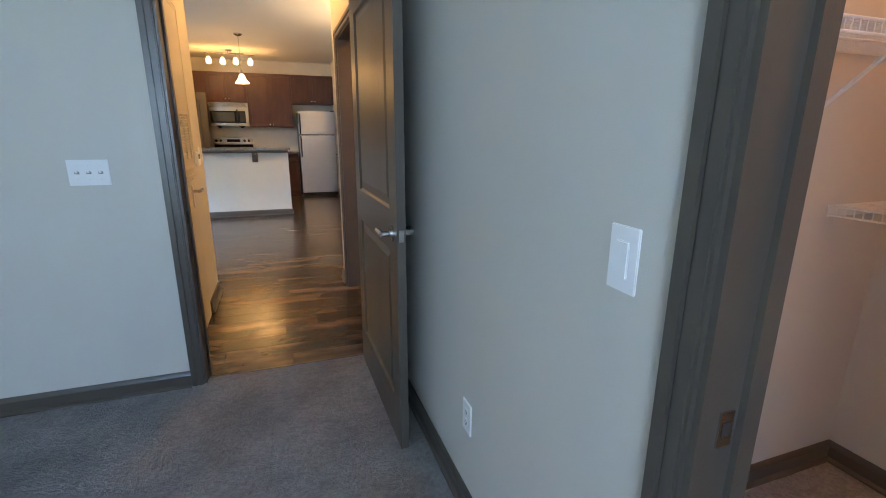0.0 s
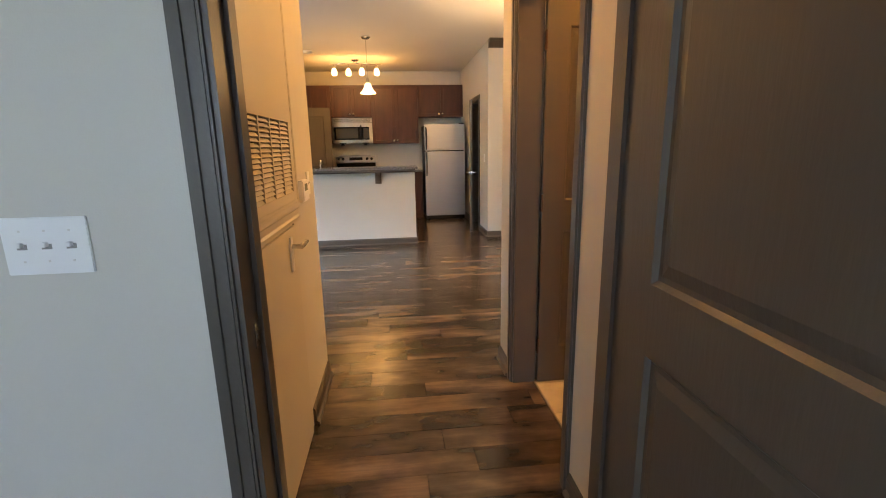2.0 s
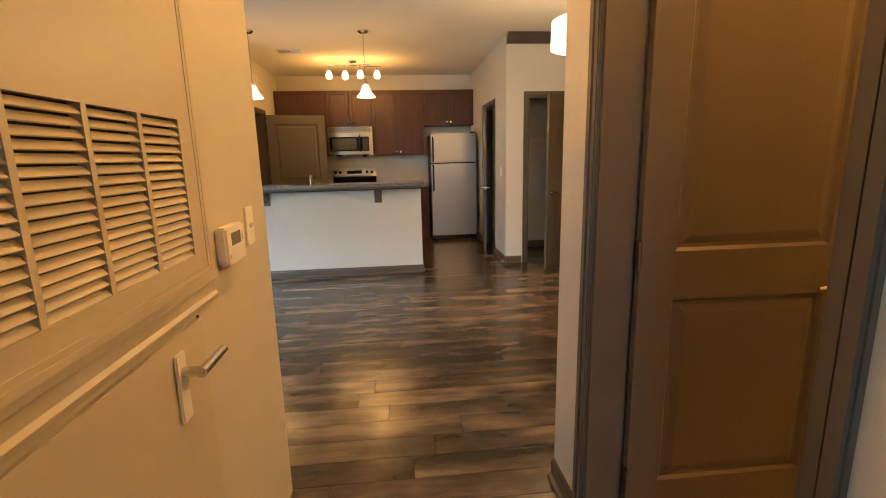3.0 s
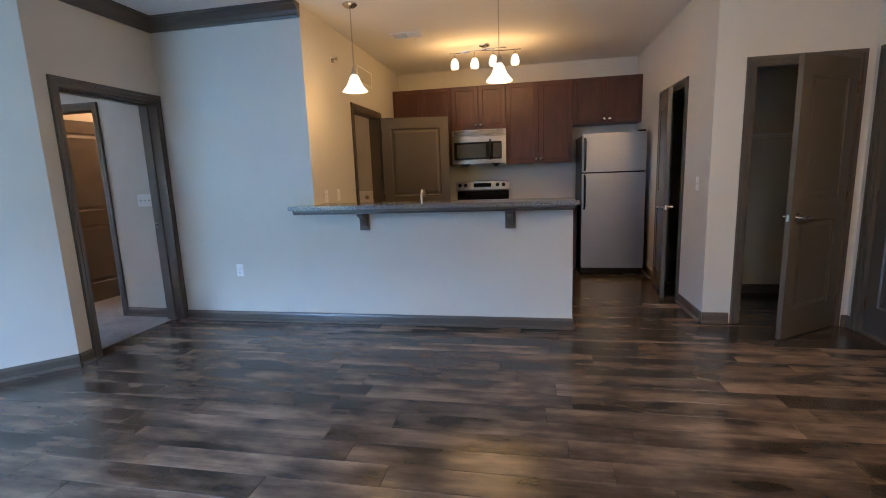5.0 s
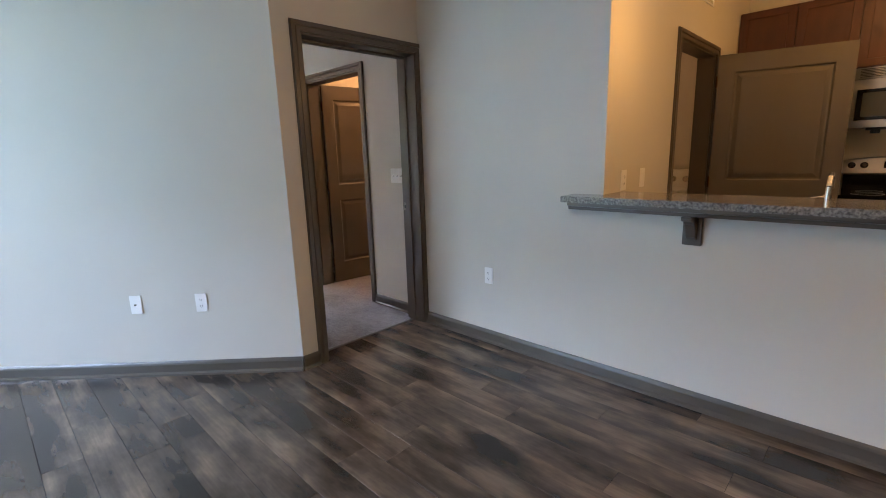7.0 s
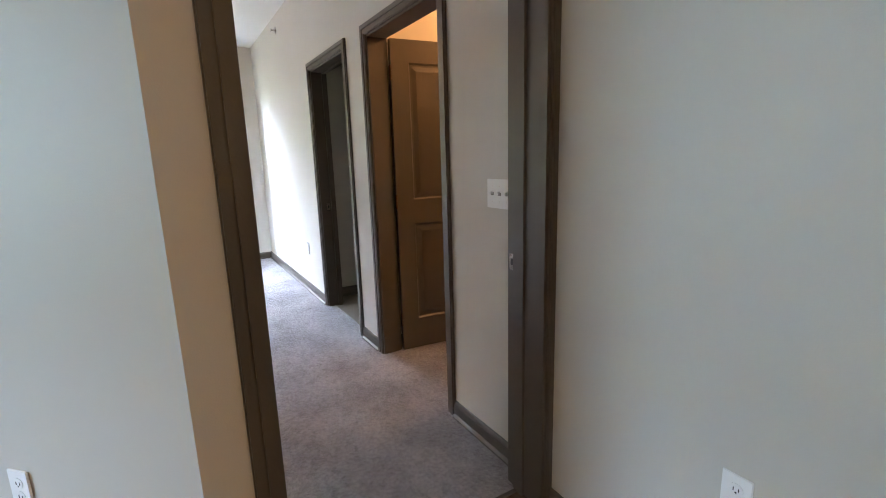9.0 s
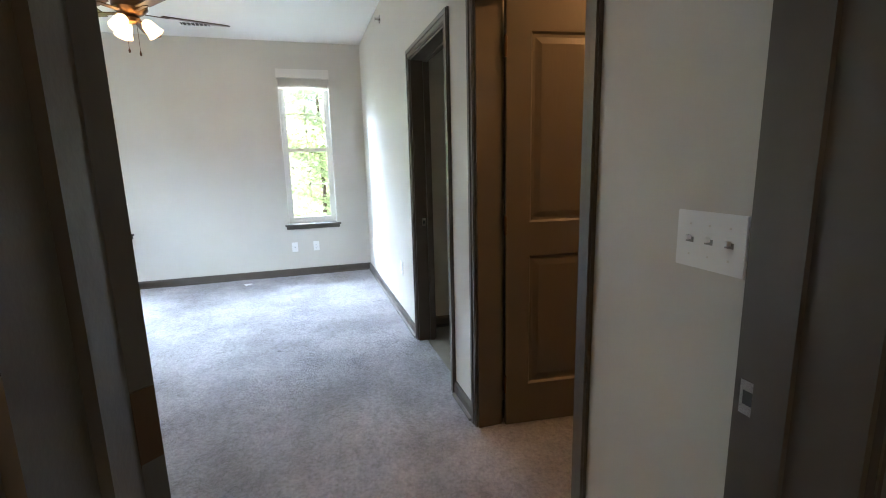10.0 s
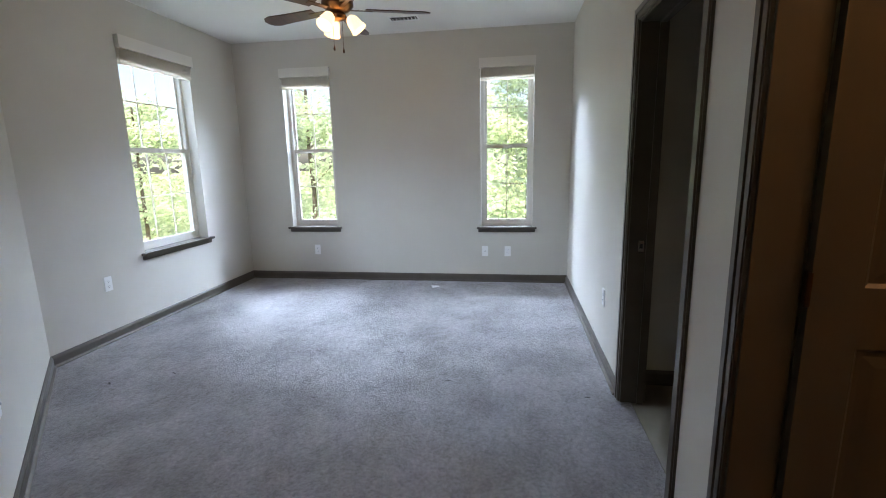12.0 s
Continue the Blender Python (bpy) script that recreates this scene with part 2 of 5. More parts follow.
def mesh_of(bm, name, mat, bevel=0.0, smooth=False):
    if bevel:
        bmesh.ops.bevel(bm, geom=list(bm.edges), offset=bevel, segments=2, affect="EDGES", clamp_overlap=True)
    bmesh.ops.recalc_face_normals(bm, faces=bm.faces)
    me = bpy.data.meshes.new(name)
    bm.to_mesh(me)
    bm.free()
    me.materials.append(mat)
    if smooth:
        for p in me.polygons:
            p.use_smooth = True
        me.set_sharp_from_angle(angle=radians(40))
    return me


def part(name, bm, mat, parent=None, label="", bevel=0.0, smooth=False, kind=""):
    o = new(name, mesh_of(bm, name, mat, bevel, smooth))
    if parent:
        o.parent = parent
    return tagged(o, label=label, kind=kind)


def thing(name, m, label, category, group="", kind=""):
    o = new(name)
    o.empty_display_size = 0.1
    o.matrix_world = m
    return tagged(o, label, category, group, kind)


def boxes(*dims):
    bm = bmesh.new()
    for d in dims:
        box(bm, *d)
    return bm


def tube(bm, a, b, r, n=10, r2=None):
    a, b = Vector(a), Vector(b)
    q = (b - a).to_track_quat("Z", "Y").to_matrix()
    r2 = r if r2 is None else r2
    rings = []
    for c, rr in ((a, r), (b, r2)):
        rings.append([bm.verts.new(c + q @ Vector((rr * math.cos(i * math.tau / n), rr * math.sin(i * math.tau / n), 0))) for i in range(n)])
    for i in range(n):
        bm.faces.new((rings[0][i], rings[0][(i + 1) % n], rings[1][(i + 1) % n], rings[1][i]))
    bm.faces.new(rings[0][::-1])
    bm.faces.new(rings[1])


def lathe(bm, profile, n=20, at=(0, 0, 0), cap=True):
    """profile: (radius, z) pairs, turned about z."""
    rings = []
    for r, z in profile:
        rings.append([bm.verts.new((at[0] + r * math.cos(i * math.tau / n), at[1] + r * math.sin(i * math.tau / n), at[2] + z)) for i in range(n)])
    for p, q in zip(rings, rings[1:]):
        for i in range(n):
            bm.faces.new((p[i], p[(i + 1) % n], q[(i + 1) % n], q[i]))
    if cap:
        bm.faces.new(rings[0][::-1])
        bm.faces.new(rings[-1])


def along(a, b, z=0.0):
    """Frame whose x runs from a to b; y points away from the side that is seen."""
    ang = math.degrees(math.atan2(b[1] - a[1], b[0] - a[0]))
    return pose(a[0], a[1], z, 0, 0, ang)


def wall(name, a, b, thick=0.12, top=CEIL, openings=(), mat=None, bottom=0.0):
    """A wall whose seen face runs from a to b, thick away from it; openings: (from, to, bottom, top)."""
    L = math.hypot(b[0] - a[0], b[1] - a[1])
    bm = bmesh.new()
    x = 0.0
    for o0, o1, z0, z1 in sorted(openings):
        if o0 > x:
            box(bm, x, o0, 0, thick, bottom, top)
        if z0 > bottom:
            box(bm, o0, o1, 0, thick, bottom, z0)
        if z1 < top:
            box(bm, o0, o1, 0, thick, z1, top)
        x = o1
    if x < L:
        box(bm, x, L, 0, thick, bottom, top)
    o = part(name, bm, mat or M_WALL, kind="structure")
    o.matrix_world = along(a, b)
    return o


def sweep(bm, prof, x0, x1):
    """Extrude a closed (y, z) profile along x."""
    r0 = [bm.verts.new((x0, y, z)) for y, z in prof]
    r1 = [bm.verts.new((x1, y, z)) for y, z in prof]
    n = len(prof)
    for i in range(n):
        bm.faces.new((r0[i], r0[(i + 1) % n], r1[(i + 1) % n], r1[i]))
    bm.faces.new(r0[::-1])
    bm.faces.new(r1)


BASE_PROF = [(0, 0), (-0.028, 0), (-0.026, 0.012), (-0.014, 0.022), (-0.014, 0.068), (-0.010, 0.080), (-0.004, 0.090), (0, 0.090)]
CROWN_PROF = [(0, -0.11), (-0.012, -0.11), (-0.018, -0.095), (-0.030, -0.085), (-0.045, -0.06), (-0.075, -0.035), (-0.085, -0.03), (-0.085, -0.015), (-0.10, -0.012), (-0.10, 0), (0, 0)]


def baseboard(a, b, gaps=(), z=0.0, name="baseboard"):
    L = math.hypot(b[0] - a[0], b[1] - a[1])
    bm = bmesh.new()
    x = 0.0
    for g0, g1 in sorted(gaps):
        if g0 - x > 0.005:
            sweep(bm, BASE_PROF, x, g0)
        x = g1
    if L - x > 0.005:
        sweep(bm, BASE_PROF, x, L)
    o = part(name, bm, M_TRIM, kind="structure")
    o.matrix_world = along(a, b, z)
    return o


def crown(a, b):
    L = math.hypot(b[0] - a[0], b[1] - a[1])
    bm = bmesh.new()
    sweep(bm, CROWN_PROF, 0, L)
    o = part("trim", bm, M_TRIM, kind="structure")
    o.matrix_world = along(a, b, CEIL)
    return o


def ring_panel(bm, x0, x1, z0, z1, y, s, prof):
    """A moulded panel in the opening; prof: (inset, depth) loops; s: +1 faces +y, -1 faces -y."""
    loops = []
    for inset, depth in prof:
        yy = y - s * depth
        loops.append([bm.verts.new(p) for p in ((x0 + inset, yy, z0 + inset), (x1 - inset, yy, z0 + inset), (x1 - inset, yy, z1 - inset), (x0 + inset, yy, z1 - inset))])
    for p, q in zip(loops, loops[1:]):
        for i in range(4):
            bm.faces.new((p[i], p[(i + 1) % 4], q[(i + 1) % 4], q[i]))
    bm.faces.new(loops[-1])


RAISED = [(0, 0), (0.010, 0.010), (0.022, 0.010), (0.050, 0.003)]
RECESSED = [(0, 0), (0.006, 0.007)]


def panel_slab(w, h, t, panels, prof, back=True):
    """A door slab from x 0..w, y -t/2..t/2, z 0..h with moulded panels (x0, x1, z0, z1), stacked."""
    bm = bmesh.new()
    y0, y1 = -t / 2, t / 2
    px0, px1 = panels[0][0], panels[0][1]
    box(bm, 0, px0, y0, y1, 0, h)
    box(bm, px1, w, y0, y1, 0, h)
    z = 0
    for _, _, a, b in panels:
        box(bm, px0, px1, y0, y1, z, a)
        z = b
        for s in ((1, -1) if back else (-1,)):
            ring_panel(bm, px0, px1, a, b, s * t / 2, s, prof)
        if not back:
            box(bm, px0, px1, y1 - 0.004, y1, a, b)
    box(bm, px0, px1, y0, y1, z, h)
    return bm


def frame_ring(bm, outer, inner, y0, y1):
    """One connected rectangular frame; outer and inner: x0, x1, z0, z1."""
    loops = []
    for (x0, x1, z0, z1), y in ((outer, y1), (outer, y0), (inner, y0), (inner, y1)):
        loops.append([bm.verts.new(p) for p in ((x0, y, z0), (x1, y, z0), (x1, y, z1), (x0, y, z1))])
    for k in range(4):
        p, q = loops[k], loops[(k + 1) % 4]
        for i in range(4):
            bm.faces.new((p[i], p[(i + 1) % 4], q[(i + 1) % 4], q[i]))


def shaker(w, h, t, rail):
    """A cabinet door or drawer front in one piece, with a recessed centre."""
    bm = bmesh.new()
    ring_panel(bm, 0, w, 0, h, -t / 2, -1, [(0, t), (0.0, 0.002), (0.002, 0.0), (rail, 0.0), (rail + 0.005, 0.007)])
    return bm


def lever(parent, x, z, t, toward=-1, mirror=1, name="door_handle", mat=None):
    """Lever handle with rose; on the -y side (toward=-1) or +y; the lever points to mirror * x."""
    bm = bmesh.new()
    y = toward * t / 2
    tube(bm, (x, y, z), (x, y + toward * 0.010, z), 0.032, 20)
    tube(bm, (x, y, z), (x, y + toward * 0.048, z), 0.011, 12)
    tube(bm, (x, y + toward * 0.045, z), (x + mirror * 0.055, y + toward * 0.050, z + 0.006), 0.012, 10, 0.010)
    tube(bm, (x + mirror * 0.053, y + toward * 0.050, z + 0.006), (x + mirror * 0.11, y + toward * 0.043, z - 0.004), 0.010, 10, 0.006)
    return part(name, bm, mat or M_CHROME, parent, "brushed nickel lever handle", smooth=True)


def doorway(name, a, b, o0, o1, thick, faces="ab", top=DOOR_H, label="", cw=0.062, stop=None):
    """Jambs, stops and casings of an opening o0..o1 in the wall a-b. Returns the thing."""
    m = along(a, b)
    d = thing(name, m, label or "taupe painted door frame with moulded casing set in the wall", "door", kind="structure")
    j = 0.018
    part("door_jamb", boxes((o0, o0 + j, -0.001, thick + 0.001, 0, top), (o1 - j, o1, -0.001, thick + 0.001, 0, top), (o0, o1, -0.001, thick + 0.001, top - j, top + 0.0)), M_TRIM, d)
    if stop:
        s0, s1 = stop
        part("door_stop", boxes((o0 + j, o0 + j + 0.011, s0, s1, 0, top - j), (o1 - j - 0.011, o1 - j, s0, s1, 0, top - j), (o0 + j + 0.011, o1 - j - 0.011, s0, s1, top - j - 0.011, top - j)), M_TRIM, d)
    for side, y, s in (("a", 0.0, -1), ("b", thick, 1)):
        if side in faces:
            bm = bmesh.new()
            for k, (w0, w1, dep) in enumerate(((0.0, cw, 0.011), (0.006, cw * 0.45, 0.015), (cw * 0.55, cw - 0.004, 0.019))):
                for x0, x1, z0, z1 in ((o0 + 0.006 - w1, o0 + 0.006 - w0, 0, top - 0.006 + w1), (o1 - 0.006 + w0, o1 - 0.006 + w1, 0, top - 0.006 + w1), (o0 + 0.006 - w0, o1 - 0.006 + w0, top - 0.006 + w0, top - 0.006 + w1)):
                    ya, yb = sorted((y + s * 0.0005 * k, y + s * dep))
                    box(bm, x0, x1, ya, yb, z0, z1)
            part("casing", bm, M_TRIM, d)
    return d


def leaf(parent, hinge, angle, w, toward=-1, t=0.035, h=DOOR_H - 0.03, z=0.012, handles="ab", hz=0.90):
    """A two-panel door leaf; hinge: (x, y) in the frame of parent; angle: degrees from that frame's x."""
    s = min(0.115, w * 0.16)
    bm = panel_slab(w, h, t, [(s, w - s, 0.21, 0.87), (s, w - s, 1.03, h - 0.135)], RAISED)
    o = part("door_leaf", bm, M_DOOR, parent, "taupe painted two-panel door leaf")
    o.matrix_local = pose(hinge[0], hinge[1], z, 0, 0, angle)
    for side, sg in (("a", -1), ("b", 1)):
        if side in handles:
            lever(o, w - 0.065, hz, t, sg, -1)
    hb = bmesh.new()
    for zz in (0.22, 1.02, h - 0.2):
        tube(hb, (-0.004, toward * t / 2, zz - 0.045), (-0.004, toward * t / 2, zz + 0.045), 0.007, 8)
        box(hb, -0.003, 0.001, -t / 2 + 0.002, t / 2 - 0.002, zz - 0.045, zz + 0.045)
    part("hinge", hb, M_BRONZE, o)
    part("latch_plate", boxes((w - 0.001, w + 0.0015, -0.009, 0.009, hz - 0.024, hz + 0.024)), M_CHROME, o)
    return o


def strike(parent, x, y, z=0.91):
    part("strike_plate", boxes((x - 0.0015, x + 0.0015, y - 0.014, y + 0.014, z - 0.03, z + 0.03)), M_CHROME, parent, "small nickel strike plate")
    part("latch_hole", boxes((x - 0.0021, x + 0.0021, y - 0.008, y + 0.008, z - 0.012, z + 0.012)), M_SLOT, parent)


def wall_plate(name, at, ang, style, label, category, group=""):
    """style: outlet, jack, blank or a number of toggles. Faces local -y."""
    gang = style if isinstance(style, int) else 1
    w = 0.070 + 0.046 * (gang - 1)
    d = thing(name, pose(at[0], at[1], at[2], 0, 0, ang), label, category, group)
    part("cover_plate", boxes((-w / 2, w / 2, -0.006, 0.0, -0.058, 0.058)), M_WHITE, d, bevel=0.0018)
    if style == "outlet":
        for s in (-1, 1):
            bm = bmesh.new()
            lathe(bm, [(0.016, 0), (0.016, 0.0015)], 20)
            bm.transform(pose(0, -0.006, s * 0.020, 90))
            part("socket", bm, M_WHITE, d)
            part("slot", boxes((-0.007, -0.005, -0.0082, -0.0070, s * 0.020 - 0.004, s * 0.020 + 0.005), (0.005, 0.007, -0.0082, -0.0070, s * 0.020 - 0.004, s * 0.020 + 0.005), (-0.002, 0.002, -0.0082, -0.0070, s * 0.020 - 0.010, s * 0.020 - 0.006)), M_SLOT, d)
    elif style == "jack":
        bm = bmesh.new()
        tube(bm, (0, -0.006, 0), (0, -0.014, 0), 0.006, 12)
        part("cable_jack", bm, M_CHROME, d)
    elif style == "rocker":
        part("rocker", boxes((-0.016, 0.016, -0.010, -0.005, -0.033, 0.033)), M_WHITE, d, bevel=0.002)
    elif isinstance(style, int):
        for g in range(gang):
            x = (g - (gang - 1) / 2) * 0.046
            # The toggle's shadow is put in as a flat grey patch.
            part("toggle_well_shade", boxes((x - 0.0095, x + 0.0095, -0.0066, -0.006, -0.0065, 0.0045)), M_WELL, d)
            bm = boxes((x - 0.0045, x + 0.0045, -0.017, -0.006, -0.001, 0.008))
            part("toggle", bm, M_WHITE, d, bevel=0.001)
            part("screw", boxes((x - 0.002, x + 0.002, -0.0066, -0.006, 0.029, 0.033), (x - 0.002, x + 0.002, -0.0066, -0.006, -0.033, -0.029)), M_VINYL, d)
    return d


# ---------- walls, floors, ceiling ----------
wall("wall_wing", (-3.34, 9.0), (-1.91, 9.0))
wall("wall_bar", (-1.91, 9.0), (0.30, 9.0), top=1.04)
baseboard((-3.34, 9.0), (0.30, 9.0))
baseboard((0.30, 9.0), (0.30, 9.12))
wall("wall_kitchen_side", (-1.91, 9.12), (-1.91, 11.93), openings=[(0.95, 1.83, 0, DOOR_H)])
wall("wall_kitchen_back", (-2.03, 11.93), (1.49, 11.93))
wall("wall_kitchen_right", (1.37, 11.93), (1.37, 9.37), openings=[(1.23, 2.01, 0, DOOR_H)])
baseboard((1.37, 11.93), (1.37, 9.25), [(1.17, 2.07)])
wall("wall_entry_closet", (1.37, 9.25), (2.43, 9.25), openings=[(0.27, 0.95, 0, DOOR_H)])
baseboard((1.37, 9.25), (2.43, 9.25), [(0.20, 1.02)])
wall("wall_entry", (2.43, 9.37), (2.43, 5.21), openings=[(0.24, 1.04, 0, DOOR_H)])
baseboard((2.43, 9.25), (2.43, 5.33), [(0.05, 0.98)])
wall("wall_bath_outer", (2.55, 5.33), (0.65, 5.33))
baseboard((2.43, 5.33), (0.65, 5.33))
wall("wall_hall_right", (0.65, 5.21), (0.65, 3.83), openings=[(0.18, 0.99, 0, DOOR_H)])
baseboard((0.65, 5.33), (0.65, 3.78), [(0.235, 1.175)])
wall("wall_hall_left", (-0.42, 3.83), (-0.42, 5.15))
baseboard((-0.42, 4.75), (-0.42, 5.27))
wall("wall_utility_end", (-0.42, 5.27), (-1.52, 5.27))
baseboard((-0.42, 5.27), (-1.52, 5.27))
wall("wall_utility_back", (-1.40, 5.15), (-1.40, 4.0))
wall("wall_living_south", (-1.40, 4.0), (-5.2, 4.0), openings=[(2.0, 3.55, 0.64, 2.42)])
wall("wall_living_west", (-5.2, 3.88), (-5.2, 6.035))
wall("wall_diagonal", (-5.2, 6.035), (-3.34, 7.895), thick=0.07)
baseboard((-5.2, 6.035), (-3.34, 7.895))
baseboard((-3.34, 7.895), (-3.34, 8.003))
wall("wall_bedroom_door", (-3.34, 7.895), (-3.34, 9.04), thick=0.19, openings=[(0.165, 1.083, 0, DOOR_H)])
wall("wall_diagonal_bedroom", (-3.53, 7.93), (-6.22, 5.24), thick=0.06)
baseboard((-3.53, 7.93), (-6.22, 5.24))
wall("wall_bedroom_side", (-8.8, 9.04), (-3.34, 9.04), openings=[(2.60, 3.43, 0, DOOR_H), (3.835, 4.695, 0, DOOR_H)])
baseboard((-8.8, 9.04), (-3.53, 9.04), [(2.54, 3.49), (3.775, 4.755)])
wall("wall_bedroom_far", (-8.8, 5.0), (-8.8, 9.16), thick=0.2, openings=[(0.82, 1.39, 0.64, 2.42), (3.08, 3.65, 0.64, 2.42)])
baseboard((-8.8, 5.24), (-8.8, 9.04))
wall("wall_bedroom_window", (-6.22, 5.24), (-8.8, 5.24), thick=0.2, openings=[(0.95, 1.81, 0.64, 2.42)])
baseboard((-6.22, 5.24), (-8.8, 5.24))
wall("wall_first_bedroom", (-2.5, 3.66), (0.70, 3.66), thick=0.17, openings=[(2.17, 3.09, 0, DOOR_H)])
baseboard((-2.5, 3.66), (0.70, 3.66), [(2.115, 3.15)])
wall("wall_first_bedroom_right", (0.70, 3.66), (0.70, -1.0), openings=[(2.09, 2.89, 0, DOOR_H)])
baseboard((0.70, 3.66), (0.70, -1.0), [(2.03, 2.95)])
wall("wall_first_bedroom_south", (0.82, -1.0), (-2.62, -1.0), openings=[(1.25, 2.15, 0.64, 2.42)])
wall("wall_first_bedroom_west", (-2.5, -1.12), (-2.5, 3.78))
wall("wall_closet_north", (0.82, 2.15), (2.37, 2.15))
wall("wall_closet_back", (2.25, 2.15), (2.25, 0.2))
wall("wall_closet_south", (2.37, 0.2), (0.82, 0.2))
baseboard((0.82, 2.15), (2.25, 2.15))
baseboard((2.25, 2.15), (2.25, 0.2))
wall("wall_bath_south", (2.43, 3.78), (0.77, 3.78))
wall("wall_bath_east", (2.43, 5.21), (2.43, 3.66))
wall("wall_room_side", (-6.44, 9.16), (-6.44, 11.0))
wall("wall_room_back", (-6.56, 11.0), (-3.4, 11.0))
wall("wall_room_divider", (-5.09, 11.0), (-5.09, 9.16), thick=0.03)
wall("wall_room_divider_b", (-5.02, 9.16), (-5.02, 11.0), thick=0.03)
wall("wall_room_end", (-3.52, 11.0), (-3.52, 9.16), thick=0.06)
baseboard((-6.44, 9.16), (-6.44, 11.0))
baseboard((-5.02, 9.16), (-5.02, 11.0))
wall("wall_laundry_south", (-3.4, 9.75), (-2.03, 9.75), thick=-0.1)
wall("wall_laundry_west", (-3.3, 9.75), (-3.3, 11.93))
wall("wall_laundry_back", (-3.42, 11.93), (-2.03, 11.93))
wall("wall_pantry_divider", (1.49, 10.25), (2.55, 10.25))
wall("wall_pantry_east", (2.43, 12.05), (2.43, 9.37))
wall("wall_pantry_back", (1.49, 11.93), (2.55, 11.93))
baseboard((1.49, 10.25), (2.43, 10.25))

crown((-5.2, 6.035), (-3.34, 7.895))
crown((-3.34, 7.895), (-3.34, 9.0))
crown((-3.34, 9.0), (-1.90, 9.0))
crown((1.37, 9.25), (2.43, 9.25))
crown((2.43, 9.25), (2.43, 5.33))

part("ceiling", boxes((-9.0, 2.6, 5.04, 12.05, CEIL, CEIL + 0.12), (-5.32, 2.6, 3.88, 5.04, CEIL, CEIL + 0.12), (-2.62, 2.6, -1.12, 3.88, CEIL, CEIL + 0.12)), M_CEIL, kind="structure")
part("floor_underlay", boxes((-5.3, 2.6, 3.72, 12.05, -0.15, -0.009)), M_SUB, kind="structure")


def carpet(name, x0, x1, y0, y1, cut=None):
    """A carpet with a gently uneven pile; cut: keeps what answers True."""
    bm = bmesh.new()
    step = 0.05
    nx, ny = max(1, round((x1 - x0) / step)), max(1, round((y1 - y0) / step))
    g = {}
    for i in range(nx + 1):
        for j in range(ny + 1):
            x, y = x0 + (x1 - x0) * i / nx, y0 + (y1 - y0) * j / ny
            g[i, j] = bm.verts.new((x, y, 0.004 + 0.003 * noise.noise((x * 3, y * 3, 0)) + 0.002 * noise.noise((x * 14, y * 14, 5))))
    for i in range(nx):
        for j in range(ny):
            if cut is None or cut(x0 + (x1 - x0) * (i + 0.5) / nx, y0 + (y1 - y0) * (j + 0.5) / ny):
                bm.faces.new((g[i, j], g[i + 1, j], g[i + 1, j + 1], g[i, j + 1]))
    bmesh.ops.delete(bm, geom=[v for v in bm.verts if not v.link_faces], context="VERTS")
    o = part(name, bm, M_CARPET, kind="structure", smooth=True)
    o["label"] = "short greige cut-pile carpet with worn patches"
    return o


carpet("floor_carpet_first_bedroom", -2.5, 2.3, -1.0, 3.71)
carpet("floor_carpet_bedroom", -8.8, -3.475, 5.24, 11.0, lambda x, y: y > x + 11.34 and not (y > 9.10 and x < -5.04))
part("floor_slab", boxes((-2.62, 0.82, -1.12, 3.70, -0.15, -0.01), (0.82, 2.6, -1.12, 3.70, -0.15, -0.01)), M_SUB, kind="structure")
part("floor_slab", boxes((-9.0, -5.3, 5.0, 11.12, -0.15, -0.01)), M_SUB, kind="structure")
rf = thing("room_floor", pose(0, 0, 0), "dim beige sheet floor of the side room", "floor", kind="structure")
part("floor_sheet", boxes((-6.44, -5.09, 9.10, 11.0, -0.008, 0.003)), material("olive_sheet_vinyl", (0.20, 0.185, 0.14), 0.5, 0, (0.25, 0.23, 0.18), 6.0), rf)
part("threshold", boxes((-0.31, 0.57, 3.705, 3.72, -0.005, 0.006)), M_TRIM, kind="structure")
part("threshold", boxes((-3.478, -3.462, 8.08, 8.96, -0.005, 0.006)), M_TRIM, kind="structure")


# Strip under the entry door and unseen wall outside, added to block sky light.
part("threshold", boxes((2.425, 2.56, 8.33, 9.13, -0.01, 0.016)), M_TRIM, kind="structure")
wall("entry_light_blocker", (2.75, 9.6), (2.75, 7.9))


# ---------- doors ----------
d1 = doorway("door_1", (-2.5, 3.66), (0.70, 3.66), 2.17, 3.09, 0.17, label="open taupe two-panel bedroom door folded back beside the wall", stop=(0.085, 0.12))
leaf(d1, (3.060, 0.0), -89.5, 0.88, toward=1, hz=0.94)
strike(d1, 2.190, 0.06)
d2 = doorway("door_2", (0.65, 5.21), (0.65, 3.78), 0.18, 0.99, 0.12, label="taupe two-panel bathroom door standing open inward")
leaf(d2, (0.205, 0.135), 90, 0.76)
d3 = doorway("door_3", (-1.91, 9.12), (-1.91, 11.93), 0.95, 1.83, 0.12, label="taupe two-panel laundry door swung open into the kitchen")
leaf(d3, (1.81, -0.03), -76, 0.85)
d4 = doorway("door_4", (1.37, 11.93), (1.37, 9.37), 1.23, 2.01, 0.12, label="taupe two-panel pantry door folded back against the wall", faces="a")
leaf(d4, (1.255, -0.012), -9, 0.74, toward=1)
d5 = doorway("door_5", (1.37, 9.25), (2.43, 9.25), 0.27, 0.95, 0.12, label="half-open taupe two-panel closet door beside the entry", faces="a")
leaf(d5, (0.935, -0.02), 180 + 34, 0.655, toward=1)
